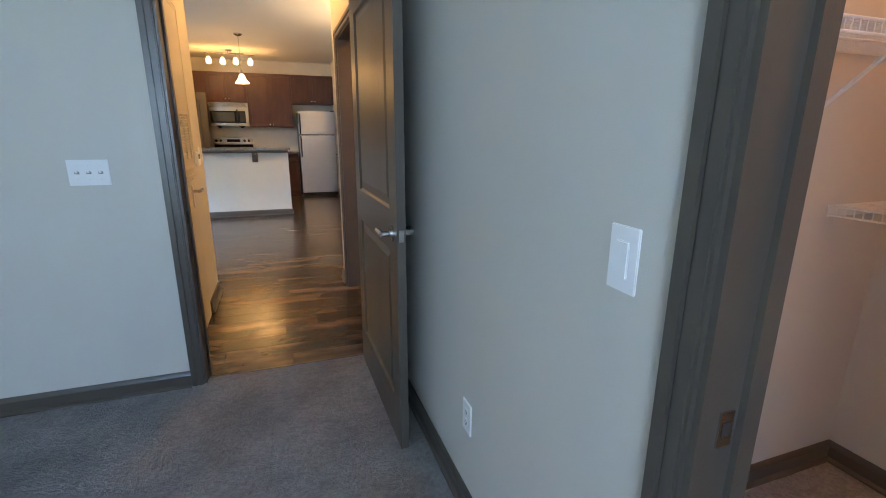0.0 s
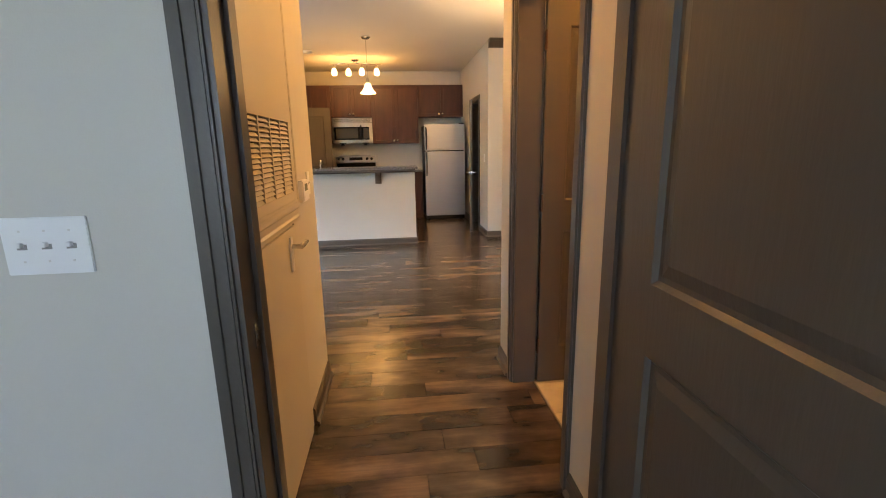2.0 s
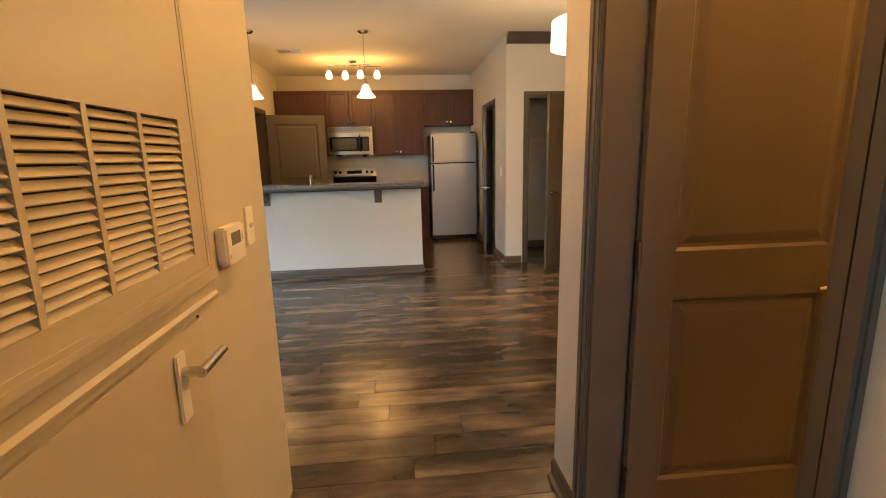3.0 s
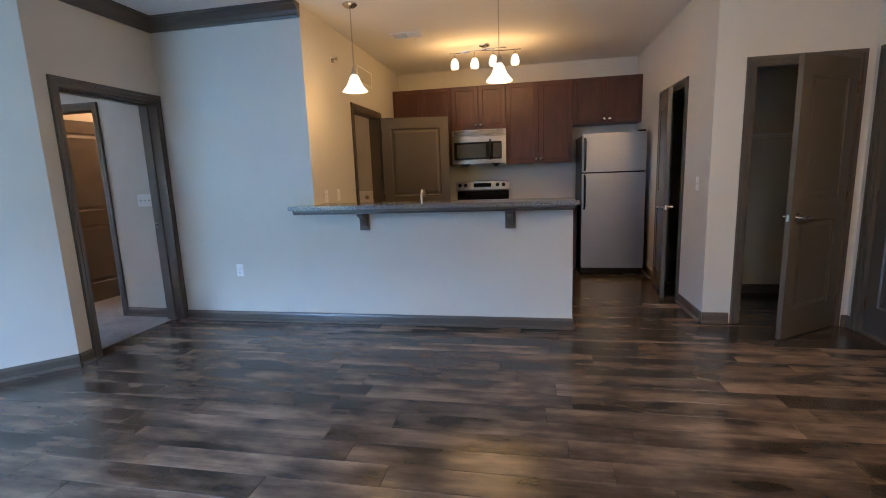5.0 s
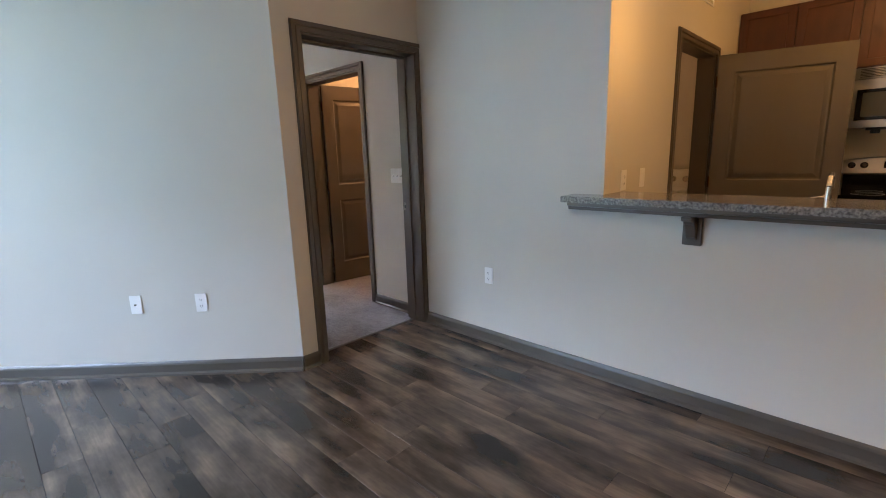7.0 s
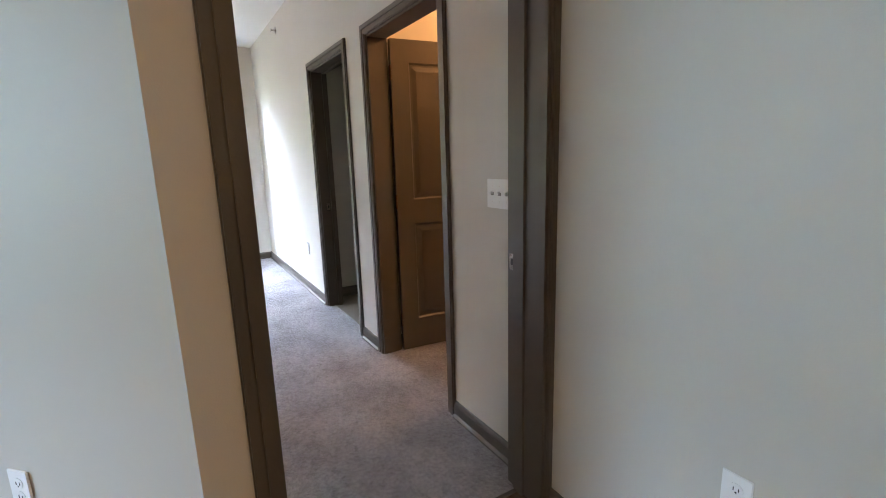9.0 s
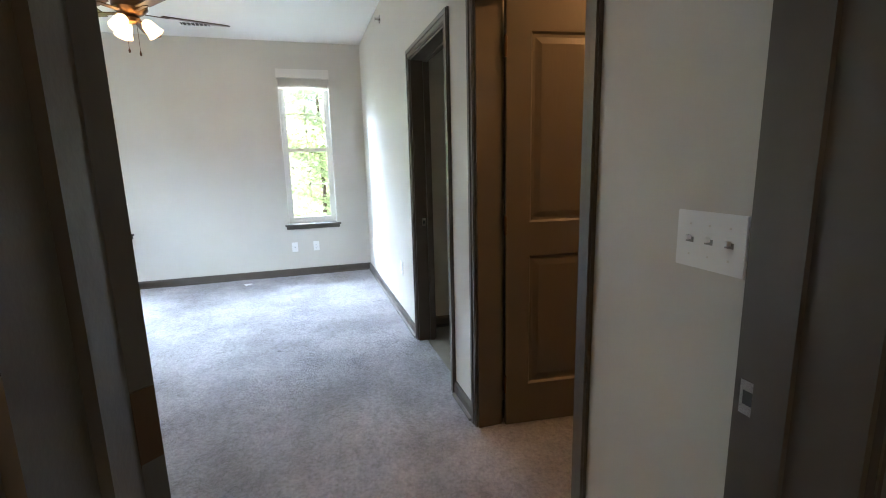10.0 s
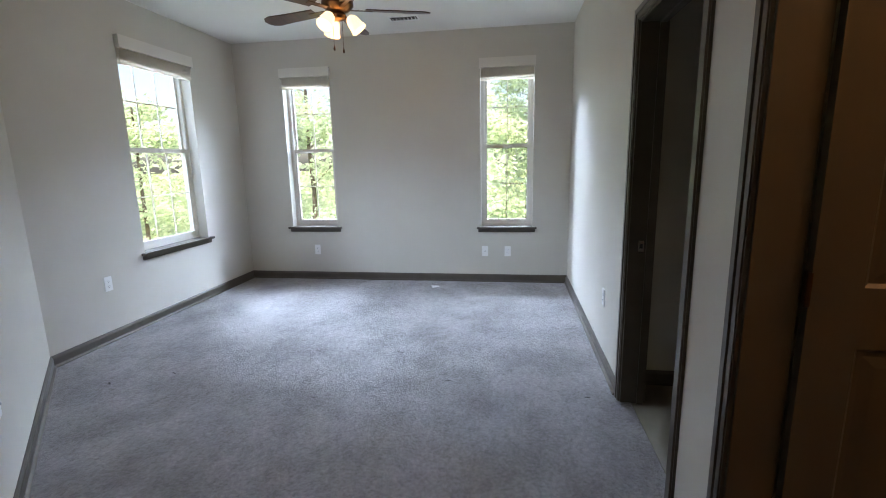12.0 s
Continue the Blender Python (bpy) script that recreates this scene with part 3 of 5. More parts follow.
d6 = doorway("door_6", (2.43, 9.37), (2.43, 5.21), 0.24, 1.04, 0.12, label="closed taupe two-panel entry door with deadbolt and lever", faces="a")
l6 = leaf(d6, (0.26, 0.045), 0, 0.76, toward=-1)
bm = bmesh.new()
tube(bm, (0.695, -0.0175, 1.04), (0.695, -0.032, 1.04), 0.027, 18)
box(bm, 0.690, 0.700, -0.045, -0.030, 1.025, 1.055)
part("deadbolt", bm, M_CHROME, l6, "satin nickel deadbolt thumb turn")
bm = bmesh.new()
box(bm, 1.02, 1.10, -0.035, -0.018, 1.62, 1.65)
tube(bm, (1.03, -0.04, 1.635), (0.99, -0.05, 1.635), 0.008, 10)
part("door_guard", bm, M_CHROME, d6, "nickel swing bar door guard")
d7 = doorway("door_7", (-3.34, 7.895), (-3.34, 9.04), 0.165, 1.083, 0.19, label="taupe bedroom door standing open along the angled wall", stop=(0.095, 0.150))
leaf(d7, (0.186, 0.208), 133, 0.80, toward=1)
strike(d7, 1.064, 0.165, 0.928)
d8 = doorway("door_8", (-8.8, 9.04), (-3.34, 9.04), 2.60, 3.43, 0.12, label="dark taupe frame of an open doorway to a dim room", stop=(0.085, 0.115))
strike(d8, 2.620, 0.06)
d9 = doorway("door_9", (-8.8, 9.04), (-3.34, 9.04), 3.835, 4.695, 0.12, label="taupe two-panel door standing open inward to a warm lit room")
leaf(d9, (3.862, 0.135), 84, 0.82)
d10 = doorway("door_10", (0.70, 3.66), (0.70, -1.0), 2.09, 2.89, 0.12, label="taupe frame of the walk-in closet doorway", stop=(0.075, 0.11))
strike(d10, 2.11, 0.05)


# ---------- windows ----------
def window(name, a, b, o0, o1, z0, z1, cols, label):
    m = along(a, b)
    d = thing(name, m, label, "window", kind="structure")
    f = 0.035
    ya, yb = 0.10, 0.17
    zm = z0 + (z1 - z0) * 0.5
    part("window_frame", boxes((o0, o0 + f, ya, yb, z0, z1), (o1 - f, o1, ya, yb, z0, z1), (o0 + f, o1 - f, ya, yb, z1 - f, z1), (o0 + f, o1 - f, ya, yb, z0, z0 + f)), M_VINYL, d, "white vinyl window frame")
    for lo, hi, y in ((z0 + f, zm + 0.02, 0.105), (zm - 0.02, z1 - f, 0.135)):
        s = 0.028
        x0, x1 = o0 + f, o1 - f
        sash = part("sash", boxes((x0, x0 + s, y, y + 0.028, lo, hi), (x1 - s, x1, y, y + 0.028, lo, hi), (x0 + s, x1 - s, y, y + 0.028, lo, lo + 0.04), (x0 + s, x1 - s, y, y + 0.028, hi - 0.04, hi)), M_VINYL, d)
        g = part("pane", boxes((x0 + s, x1 - s, y + 0.013, y + 0.016, lo + 0.04, hi - 0.04)), M_GLASS, sash)
        g.visible_shadow = False
        bm = bmesh.new()
        for c in range(1, cols):
            xc = x0 + s + (x1 - x0 - 2 * s) * c / cols
            box(bm, xc - 0.005, xc + 0.005, y + 0.008, y + 0.021, lo + 0.04, hi - 0.04)
        zc = (lo + hi) / 2
        box(bm, x0 + s, x1 - s, y + 0.0075, y + 0.0215, zc - 0.005, zc + 0.005)
        part("muntin", bm, M_VINYL, sash)
    bm = boxes((o0 - 0.045, o1 + 0.045, -0.045, -0.001, z0 - 0.022, z0 + 0.002), (o0 + 0.001, o1 - 0.001, -0.001, ya, z0 - 0.002, z0 + 0.003))
    part("window_sill", bm, M_TRIM, d, "dark taupe painted window sill", bevel=0.002)
    part("apron", boxes((o0 - 0.03, o1 + 0.03, -0.014, -0.0005, z0 - 0.06, z0 - 0.022)), M_TRIM, d)
    bl = thing("window_blind", m, "raised cream faux-wood blind gathered under its valance", "blind", "blinds at the windows")
    part("valance", boxes((o0 - 0.01, o1 + 0.01, -0.045, -0.030, z1 - 0.085, z1 + 0.015), (o0 - 0.01, o0, -0.030, -0.0005, z1 - 0.085, z1 + 0.015), (o1, o1 + 0.01, -0.030, -0.0005, z1 - 0.085, z1 + 0.015)), M_VINYL, bl)
    part("head_rail", boxes((o0 + 0.004, o1 - 0.004, -0.02, 0.035, z1 - 0.05, z1 - 0.004)), M_VINYL, bl)
    for i in range(22):
        zz = z1 - 0.055 - i * 0.0056
        part("slat", boxes((o0 + 0.006, o1 - 0.006, -0.022 + 0.002 * (i % 2), 0.030 + 0.002 * (i % 3), zz - 0.0050, zz)), M_BLIND, bl)
    part("bottom_rail", boxes((o0 + 0.006, o1 - 0.006, -0.022, 0.030, z1 - 0.202, z1 - 0.180)), M_BLIND, bl)
    return d


window("window_1", (-8.8, 5.0), (-8.8, 9.16), 0.82, 1.39, 0.64, 2.42, 2, "narrow white double-hung window with grid panes")
window("window_2", (-8.8, 5.0), (-8.8, 9.16), 3.08, 3.65, 0.64, 2.42, 2, "narrow white double-hung window with grid panes")
window("window_3", (-6.22, 5.24), (-8.8, 5.24), 0.95, 1.81, 0.64, 2.42, 3, "wide white double-hung window with grid panes")


# ---------- kitchen ----------
def knob(parent, x, y, z):
    bm = bmesh.new()
    lathe(bm, [(0.007, 0), (0.006, 0.012), (0.016, 0.018), (0.019, 0.026), (0.012, 0.032)], 14)
    bm.transform(pose(x, y, z, 90))
    part("knob", bm, M_CHROME, parent, "round nickel knob", smooth=True)


def cabinet(name, x0, x1, yf, yb, z0, z1, doors, low_knobs, label, drawers=False, toe=False, hide=()):
    d = thing(name, pose((x0 + x1) / 2, yf, z0), label, "cabinet", "kitchen cabinets")
    w, h, dep = x1 - x0, z1 - z0, yb - yf
    b0 = 0.10 if toe else 0.0
    bm = boxes((-w / 2 + 0.001, w / 2 - 0.001, 0.021, dep, b0, h))
    if toe:
        box(bm, -w / 2 + 0.001, w / 2 - 0.001, 0.08, dep, 0, b0)
    part("carcass", bm, M_CAB, d)
    n = doors
    dw = w / n
    top = h - 0.004
    if drawers:
        for i in range(n):
            bm = shaker(dw - 0.006, 0.14, 0.019, 0.03)
            o = part("drawer_front", bm, M_CAB, d)
            o.matrix_local = pose(-w / 2 + i * dw + 0.003, 0.0095, top - 0.14)
            knob(o, dw / 2, -0.0095, 0.07)
        top -= 0.146
    for i in range(n):
        hh = top - b0 - 0.004
        bm = shaker(dw - 0.006, hh, 0.019, 0.056)
        o = part("door", bm, M_CAB, d)
        o.matrix_local = pose(-w / 2 + i * dw + 0.003, 0.0095, b0 + 0.004)
        kx = dw - 0.036 if (i % 2 == 0 and n > 1) else 0.030
        knob(o, kx, -0.0095, 0.05 if low_knobs else hh - 0.06)
    return d


cabinet("upper_cabinet", -1.905, -1.083, 11.60, 11.93, 1.41, 2.455, 2, True, "dark cherry wall cabinet with two doors behind the laundry door")
cabinet("upper_cabinet", -1.083, -0.349, 11.60, 11.93, 1.885, 2.455, 2, True, "short dark cherry cabinet with two doors above the microwave")
cabinet("upper_cabinet", -0.349, 0.514, 11.60, 11.93, 1.40, 2.455, 2, True, "tall dark cherry wall cabinet with two doors beside the microwave")
cabinet("upper_cabinet", 0.514, 1.366, 11.60, 11.93, 1.875, 2.455, 2, True, "short dark cherry cabinet with two doors above the refrigerator")
cabinet("base_cabinet", -0.315, 0.555, 11.30, 11.93, 0.0, 0.875, 2, False, "dark cherry base cabinet between the stove and the refrigerator", drawers=True, toe=True)
cabinet("base_cabinet", -1.905, -1.095, 11.30, 11.93, 0.0, 0.875, 2, False, "dark cherry base cabinet beside the stove behind the door", drawers=True, toe=True)
sc = cabinet("sink_cabinet", 0.0, 1.55, 0.0, 0.60, 0.0, 0.875, 3, False, "dark cherry sink base cabinet behind the bar wall", toe=True)
sc.matrix_world = pose(-0.80, 9.735, 0, 0, 0, 180)

ct = thing("countertop", pose(0.12, 11.6, 0.877), "speckled grey granite worktop between the stove and the refrigerator", "countertop")
part("slab", boxes((-0.435, 0.445, -0.325, 0.328, 0, 0.032)), M_GRANITE, ct)
ct = thing("countertop", pose(-1.50, 11.6, 0.877), "speckled grey granite worktop on the cabinet beside the stove", "countertop")
part("slab", boxes((-0.405, 0.405, -0.325, 0.328, 0, 0.032)), M_GRANITE, ct)
ct = thing("sink_countertop", pose(-0.80, 9.44, 0.877), "speckled grey granite sink worktop behind the bar wall", "countertop")
part("slab", boxes((-1.105, -0.45, -0.315, 0.315, 0, 0.032), (0.25, 0.80, -0.315, 0.315, 0, 0.032), (-0.45, 0.25, -0.315, -0.20, 0, 0.032), (-0.45, 0.25, 0.22, 0.315, 0, 0.032)), M_GRANITE, ct)
part("sink_basin", boxes((-0.45, 0.25, -0.20, 0.22, -0.002, 0.004)), M_STEEL, ct)
fa = thing("faucet", pose(-0.98, 9.19, 0.909), "brushed nickel gooseneck kitchen faucet at the sink", "faucet")
bm = bmesh.new()
lathe(bm, [(0.026, 0), (0.026, 0.012), (0.016, 0.03), (0.015, 0.13), (0.012, 0.135)], 16)
pts = [(0, 0.13), (0.0, 0.22), (0.03, 0.262), (0.075, 0.27), (0.115, 0.25), (0.135, 0.205)]
for p, q in zip(pts, pts[1:]):
    tube(bm, (0, p[0], p[1]), (0, q[0], q[1]), 0.011, 12)
part("spout", bm, M_CHROME, fa, smooth=True)
bm = bmesh.new()
tube(bm, (0.015, 0, 0.09), (0.075, 0, 0.12), 0.008, 10, 0.006)
part("faucet_lever", bm, M_CHROME, fa, smooth=True)

# bar top with its apron and brackets
bt = thing("breakfast_bar", pose(-0.9, 9.0, 1.042), "polished speckled grey granite bar top on the half wall", "bar top")
bm = bmesh.new()
outline = [(-1.18, -0.165), (1.235, -0.165), (1.235, 0.24), (-1.008, 0.24), (-1.008, -0.002), (-1.18, -0.002)]
lo = [bm.verts.new((x, y, 0)) for x, y in outline]
hi = [bm.verts.new((x, y, 0.034)) for x, y in outline]
bm.faces.new(lo[::-1])
bm.faces.new(hi)
for i in range(6):
    bm.faces.new((lo[i], lo[(i + 1) % 6], hi[(i + 1) % 6], hi[i]))
part("granite_slab", bm, M_GRANITE, bt, bevel=0.003)
bm = bmesh.new()
sweep(bm, [(-0.142, -0.001), (-0.142, -0.018), (-0.130, -0.022), (-0.125, -0.040), (-0.002, -0.040), (-0.002, -0.001)], -1.15, 1.20)
part("apron", bm, M_TRIM, bt, "dark taupe painted moulding under the granite")


def bracket(x):
    d = thing("bar_bracket", pose(x, 9.0, 1.0), "dark taupe wooden corbel bracket under the bar top", "bracket", "brackets under the bar top")
    part("back_plate", boxes((-0.042, 0.042, -0.020, -0.001, -0.15, -0.0005)), M_TRIM, d, bevel=0.002)
    bm = bmesh.new()
    prof = [(-0.020, 0), (-0.13, 0), (-0.13, -0.018), (-0.10, -0.026), (-0.07, -0.045), (-0.050, -0.075), (-0.040, -0.105), (-0.020, -0.12)]
    sweep(bm, prof, -0.021, 0.021)
    part("corbel", bm, M_TRIM, d)


bracket(-1.45)
bracket(-0.195)

# microwave
mw = thing("microwave", pose(-0.711, 11.51, 1.425), "stainless over-the-range microwave with black glass door", "microwave")
part("case", boxes((-0.365, 0.365, 0.03, 0.41, 0, 0.445)), M_BLACK, mw)
bm = bmesh.new()
n = 12
for z0, z1 in ((0.0, 0.36), (0.365, 0.445)):
    top, bot = [], []
    for i in range(n + 1):
        x = -0.365 + 0.73 * i / n
        y = -0.018 * (1 - (x / 0.365) ** 2)
        top.append((x, y))
    for i in range(n):
        (xa, ya), (xb, yb) = top[i], top[i + 1]
        vs = [bm.verts.new(p) for p in ((xa, ya, z0), (xb, yb, z0), (xb, yb, z1), (xa, ya, z1), (xa, 0.03, z0), (xb, 0.03, z0), (xb, 0.03, z1), (xa, 0.03, z1))]
        bm.faces.new(vs[:4])
        bm.faces.new((vs[3], vs[2], vs[6], vs[7]))
        bm.faces.new((vs[1], vs[0], vs[4], vs[5]))
part("front_panel", bm, M_STEEL, mw)
for i in range(6):
    part("vent_slot", boxes((-0.33, 0.33, -0.0225, -0.015, 0.375 + i * 0.011, 0.379 + i * 0.011)), M_SLOT, mw)


def bowed(x0, x1, z0, z1, out, dep=0.004, n=8):
    bm = bmesh.new()
    rings = []
    for i in range(n + 1):
        x = x0 + (x1 - x0) * i / n
        y = -0.018 * (1 - (x / 0.365) ** 2) - out
        rings.append([bm.verts.new(p) for p in ((x, y, z0), (x, y, z1), (x, y + dep, z1), (x, y + dep, z0))])
    for p, q in zip(rings, rings[1:]):
        for k in range(4):
            bm.faces.new((p[k], q[k], q[(k + 1) % 4], p[(k + 1) % 4]))
    bm.faces.new(rings[0][::-1])
    bm.faces.new(rings[-1])
    return bm


part("door_window", bowed(-0.335, 0.305, 0.055, 0.285, 0.003), M_BLKGLASS, mw, "black glass microwave window")
part("window_mesh", bowed(-0.30, 0.10, 0.08, 0.26, 0.0045), material("smoked_screen", (0.045, 0.05, 0.045), 0.5), mw)
part("keypad", bowed(0.195, 0.295, 0.075, 0.265, 0.0045), material("keypad_black", (0.02, 0.02, 0.022), 0.4), mw)
bm = bmesh.new()
hp = [(0.155, -0.02, 0.05), (0.155, -0.052, 0.08), (0.155, -0.060, 0.17), (0.155, -0.052, 0.28), (0.155, -0.02, 0.31)]
for p, q in zip(hp, hp[1:]):
    tube(bm, p, q, 0.013, 12)
part("handle", bm, M_BLACK, mw, "curved black microwave handle", smooth=True)
for x in (-0.20, 0.22):
    part("lamp_housing", boxes((x - 0.06, x + 0.06, 0.08, 0.20, -0.018, -0.0005), (x - 0.03, x + 0.03, 0.09, 0.13, -0.045, -0.018)), M_BLACK, mw)

# stove
st = thing("stove", pose(-0.705, 11.27, 0), "stainless and black electric range with rear control panel", "stove")
part("body", boxes((-0.378, 0.378, 0.03, 0.63, 0.02, 0.900)), M_BLACK, st)
part("cooktop", boxes((-0.380, 0.380, -0.005, 0.60, 0.9005, 0.918)), M_BLKGLASS, st, "black glass cooktop", bevel=0.003)
part("oven_door", boxes((-0.375, 0.375, 0.0, 0.029, 0.24, 0.80)), M_STEEL, st, bevel=0.004)
part("oven_window", boxes((-0.27, 0.27, -0.003, 0.0, 0.38, 0.66)), M_BLKGLASS, st)
part("oven_drawer", boxes((-0.375, 0.375, 0.0, 0.029, 0.05, 0.23)), M_STEEL, st, bevel=0.004)
bm = bmesh.new()
tube(bm, (-0.31, -0.045, 0.74), (0.31, -0.045, 0.74), 0.012, 12)
tube(bm, (-0.30, -0.045, 0.74), (-0.30, 0.0, 0.74), 0.009)
tube(bm, (0.30, -0.045, 0.74), (0.30, 0.0, 0.74), 0.009)
part("oven_handle", bm, M_STEEL, st, smooth=True)
bm = bmesh.new()
n = 14
prev = None
for i in range(n + 1):
    x = -0.380 + 0.76 * i / n
    zt = 1.195 - 0.030 * (abs(x) / 0.38) ** 3
    cur = [bm.verts.new(p) for p in ((x, 0.585, 1.045), (x, 0.560, 1.06), (x, 0.575, zt - 0.01), (x, 0.590, zt), (x, 0.640, zt), (x, 0.640, 1.045))]
    if prev:
        for k in range(6):
            bm.faces.new((prev[k], cur[k], cur[(k + 1) % 6], prev[(k + 1) % 6]))
    else:
        bm.faces.new(cur)
    prev = cur
bm.faces.new(prev[::-1])
part("control_panel", bm, M_STEEL, st, "arched stainless control panel")
part("splash_panel", boxes((-0.372, 0.372, 0.600, 0.640, 0.901, 1.044)), M_BLKGLASS, st)
part("clock_display", boxes((-0.125, 0.125, 0.558, 0.566, 1.10, 1.155)), M_BLKGLASS, st)
for x in (-0.325, -0.245, 0.215, 0.30):
    bm = bmesh.new()
    lathe(bm, [(0.026, 0), (0.026, 0.004), (0.020, 0.008), (0.018, 0.026), (0.012, 0.028)], 18)
    box(bm, -0.004, 0.004, -0.018, 0.018, 0.024, 0.034)
    bm.transform(pose(x, 0.567, 1.125, 84))
    part("control_knob", bm, M_BLACK, st)
for x, y, r in ((-0.19, 0.16, 0.10), (0.19, 0.16, 0.085), (-0.19, 0.44, 0.085), (0.19, 0.44, 0.10)):
    bm = bmesh.new()
    lathe(bm, [(r, 0), (r, 0.0008), (r - 0.004, 0.0008)], 28, cap=False)
    bm.transform(pose(x, y, 0.9185))
    part("burner_ring", bm, M_WELL, st)

# refrigerator
fr = thing("refrigerator", pose(0.948, 11.04, 0), "stainless top-freezer refrigerator with black side handles", "refrigerator")
part("cabinet_body", boxes((-0.362, 0.362, 0.075, 0.82, 0.03, 1.70)), material("black_fridge_side", (0.02, 0.02, 0.021), 0.45, bump=0.2, bump_scale=400), fr)
part("refrigerator_door", boxes((-0.362, 0.362, 0.0, 0.068, 0.085, 1.245)), M_STEEL, fr, "tall stainless lower door", bevel=0.008)
part("freezer_door", boxes((-0.362, 0.362, 0.0, 0.068, 1.262, 1.715)), M_STEEL, fr, "short stainless freezer door", bevel=0.008)
part("gasket", boxes((-0.35, 0.35, 0.0685, 0.0745, 0.09, 1.70)), M_BLACK, fr)
part("kick_grille", boxes((-0.355, 0.355, 0.03, 0.07, 0.015, 0.078)), M_BLACK, fr)
for z0, z1 in ((0.82, 1.225), (1.285, 1.66)):
    bm = bmesh.new()
    hp = [(-0.335, -0.001, z0), (-0.335, -0.045, z0 + 0.04), (-0.335, -0.052, (z0 + z1) / 2), (-0.335, -0.045, z1 - 0.04), (-0.335, -0.001, z1)]
    for p, q in zip(hp, hp[1:]):
        tube(bm, p, q, 0.013, 12)
    part("handle", bm, M_BLACK, fr, "curved black bar handle", smooth=True)
part("hinge_cover", boxes((0.27, 0.35, 0.01, 0.09, 1.716, 1.735)), M_BLACK, fr, bevel=0.004)
for x in (-0.3, 0.3):
    bm = bmesh.new()
    lathe(bm, [(0.022, 0), (0.022, 0.03)], 12)
    bm.transform(pose(x, 0.12, 0))
    part("foot", bm, M_BLACK, fr)

# washer seen in the laundry
wa = thing("washing_machine", pose(-2.52, 11.20, 0), "white top-load washer with a rear control console in the laundry", "washing machine")
part("body", boxes((-0.34, 0.34, 0, 0.66, 0.01, 0.90)), M_WHITE, wa, bevel=0.01)
part("lid", boxes((-0.30, 0.30, 0.03, 0.48, 0.9005, 0.915)), M_WHITE, wa, bevel=0.005)
part("console", boxes((-0.34, 0.34, 0.50, 0.66, 0.9005, 1.09)), M_WHITE, wa, bevel=0.012)
for x in (-0.2, 0.12, 0.24):
    bm = bmesh.new()
    lathe(bm, [(0.03, 0), (0.028, 0.02)], 18)
    bm.transform(pose(x, 0.4995, 1.0, 90))
    part("dial", bm, M_CHROME, wa)


# ---------- ceiling fixtures ----------
def pendant(x, y):
    d = thing("pendant_lamp", pose(x, y, CEIL), "nickel rod pendant with a lit white glass bell shade", "pendant lamp", "pendants above the bar")
    bm = bmesh.new()
    lathe(bm, [(0.062, -0.001), (0.062, -0.012), (0.040, -0.030), (0.012, -0.036)], 20)
    part("canopy", bm, M_CHROME, d, smooth=True)
    bm = bmesh.new()
    tube(bm, (0, 0, -0.034), (0, 0, -0.52), 0.005, 8)
    lathe(bm, [(0.006, -0.50), (0.020, -0.525), (0.024, -0.56), (0.022, -0.575)], 16)
    part("rod", bm, M_CHROME, d, smooth=True)
    bm = bmesh.new()
    lathe(bm, [(0.024, -0.570), (0.040, -0.590), (0.052, -0.625), (0.070, -0.66), (0.098, -0.690), (0.106, -0.705), (0.102, -0.705), (0.066, -0.655), (0.046, -0.62), (0.034, -0.592), (0.020, -0.578)], 28, cap=False)
    o = part("glass_shade", bm, M_SHADE, d, "lit frosted white glass bell", smooth=True)
    o.visible_shadow = False
    bm = bmesh.new()
    lathe(bm, [(0.004, -0.60), (0.022, -0.625), (0.026, -0.65), (0.016, -0.672), (0.003, -0.678)], 14)
    o = part("bulb", bm, M_BULB, d, smooth=True)
    o.visible_shadow = False


pendant(-1.51, 9.13)
pendant(-0.277, 9.13)

tl = thing("track_light", pose(-0.54, 10.74, CEIL), "curved nickel track with four lit white glass heads", "track light")
bm = bmesh.new()
lathe(bm, [(0.062, -0.001), (0.060, -0.014), (0.030, -0.028), (0.008, -0.030)], 20)
part("canopy", bm, M_CHROME, tl, smooth=True)
bm = bmesh.new()
for y0, s in ((0.02, 1), (-0.02, -1)):
    pr = None
    for i in range(13):
        u = -1 + 2 * i / 12
        x = s * 0.08 + u * 0.33
        p = (x, y0 + 0.05 * math.sin(u * 2.2) * s, -0.062)
        if pr:
            tube(bm, pr, p, 0.006, 8)
        pr = p
tube(bm, (-0.02, 0.02, -0.062), (-0.02, 0.02, -0.02), 0.006)
tube(bm, (0.02, -0.02, -0.062), (0.02, -0.02, -0.02), 0.006)
part("rail", bm, M_CHROME, tl, "bent nickel rail", smooth=True)
for x, y in ((-0.345, 0.0), (-0.117, 0.03), (0.103, -0.03), (0.345, 0.0)):
    bm = bmesh.new()
    tube(bm, (x, y, -0.064), (x, y, -0.115), 0.005, 8)
    tube(bm, (x, y, -0.105), (x, y, -0.135), 0.016, 12, 0.020)
    h = part("lamp_head", bm, M_CHROME, tl, smooth=True)
    bm = bmesh.new()
    lathe(bm, [(0.020, -0.130), (0.034, -0.150), (0.046, -0.185), (0.049, -0.212), (0.042, -0.236), (0.026, -0.246), (0.002, -0.248)], 18)
    bm.transform(pose(x, y, 0))
    o = part("glass_shade", bm, M_SHADE, h, "lit white glass tulip", smooth=True)
    o.visible_shadow = False

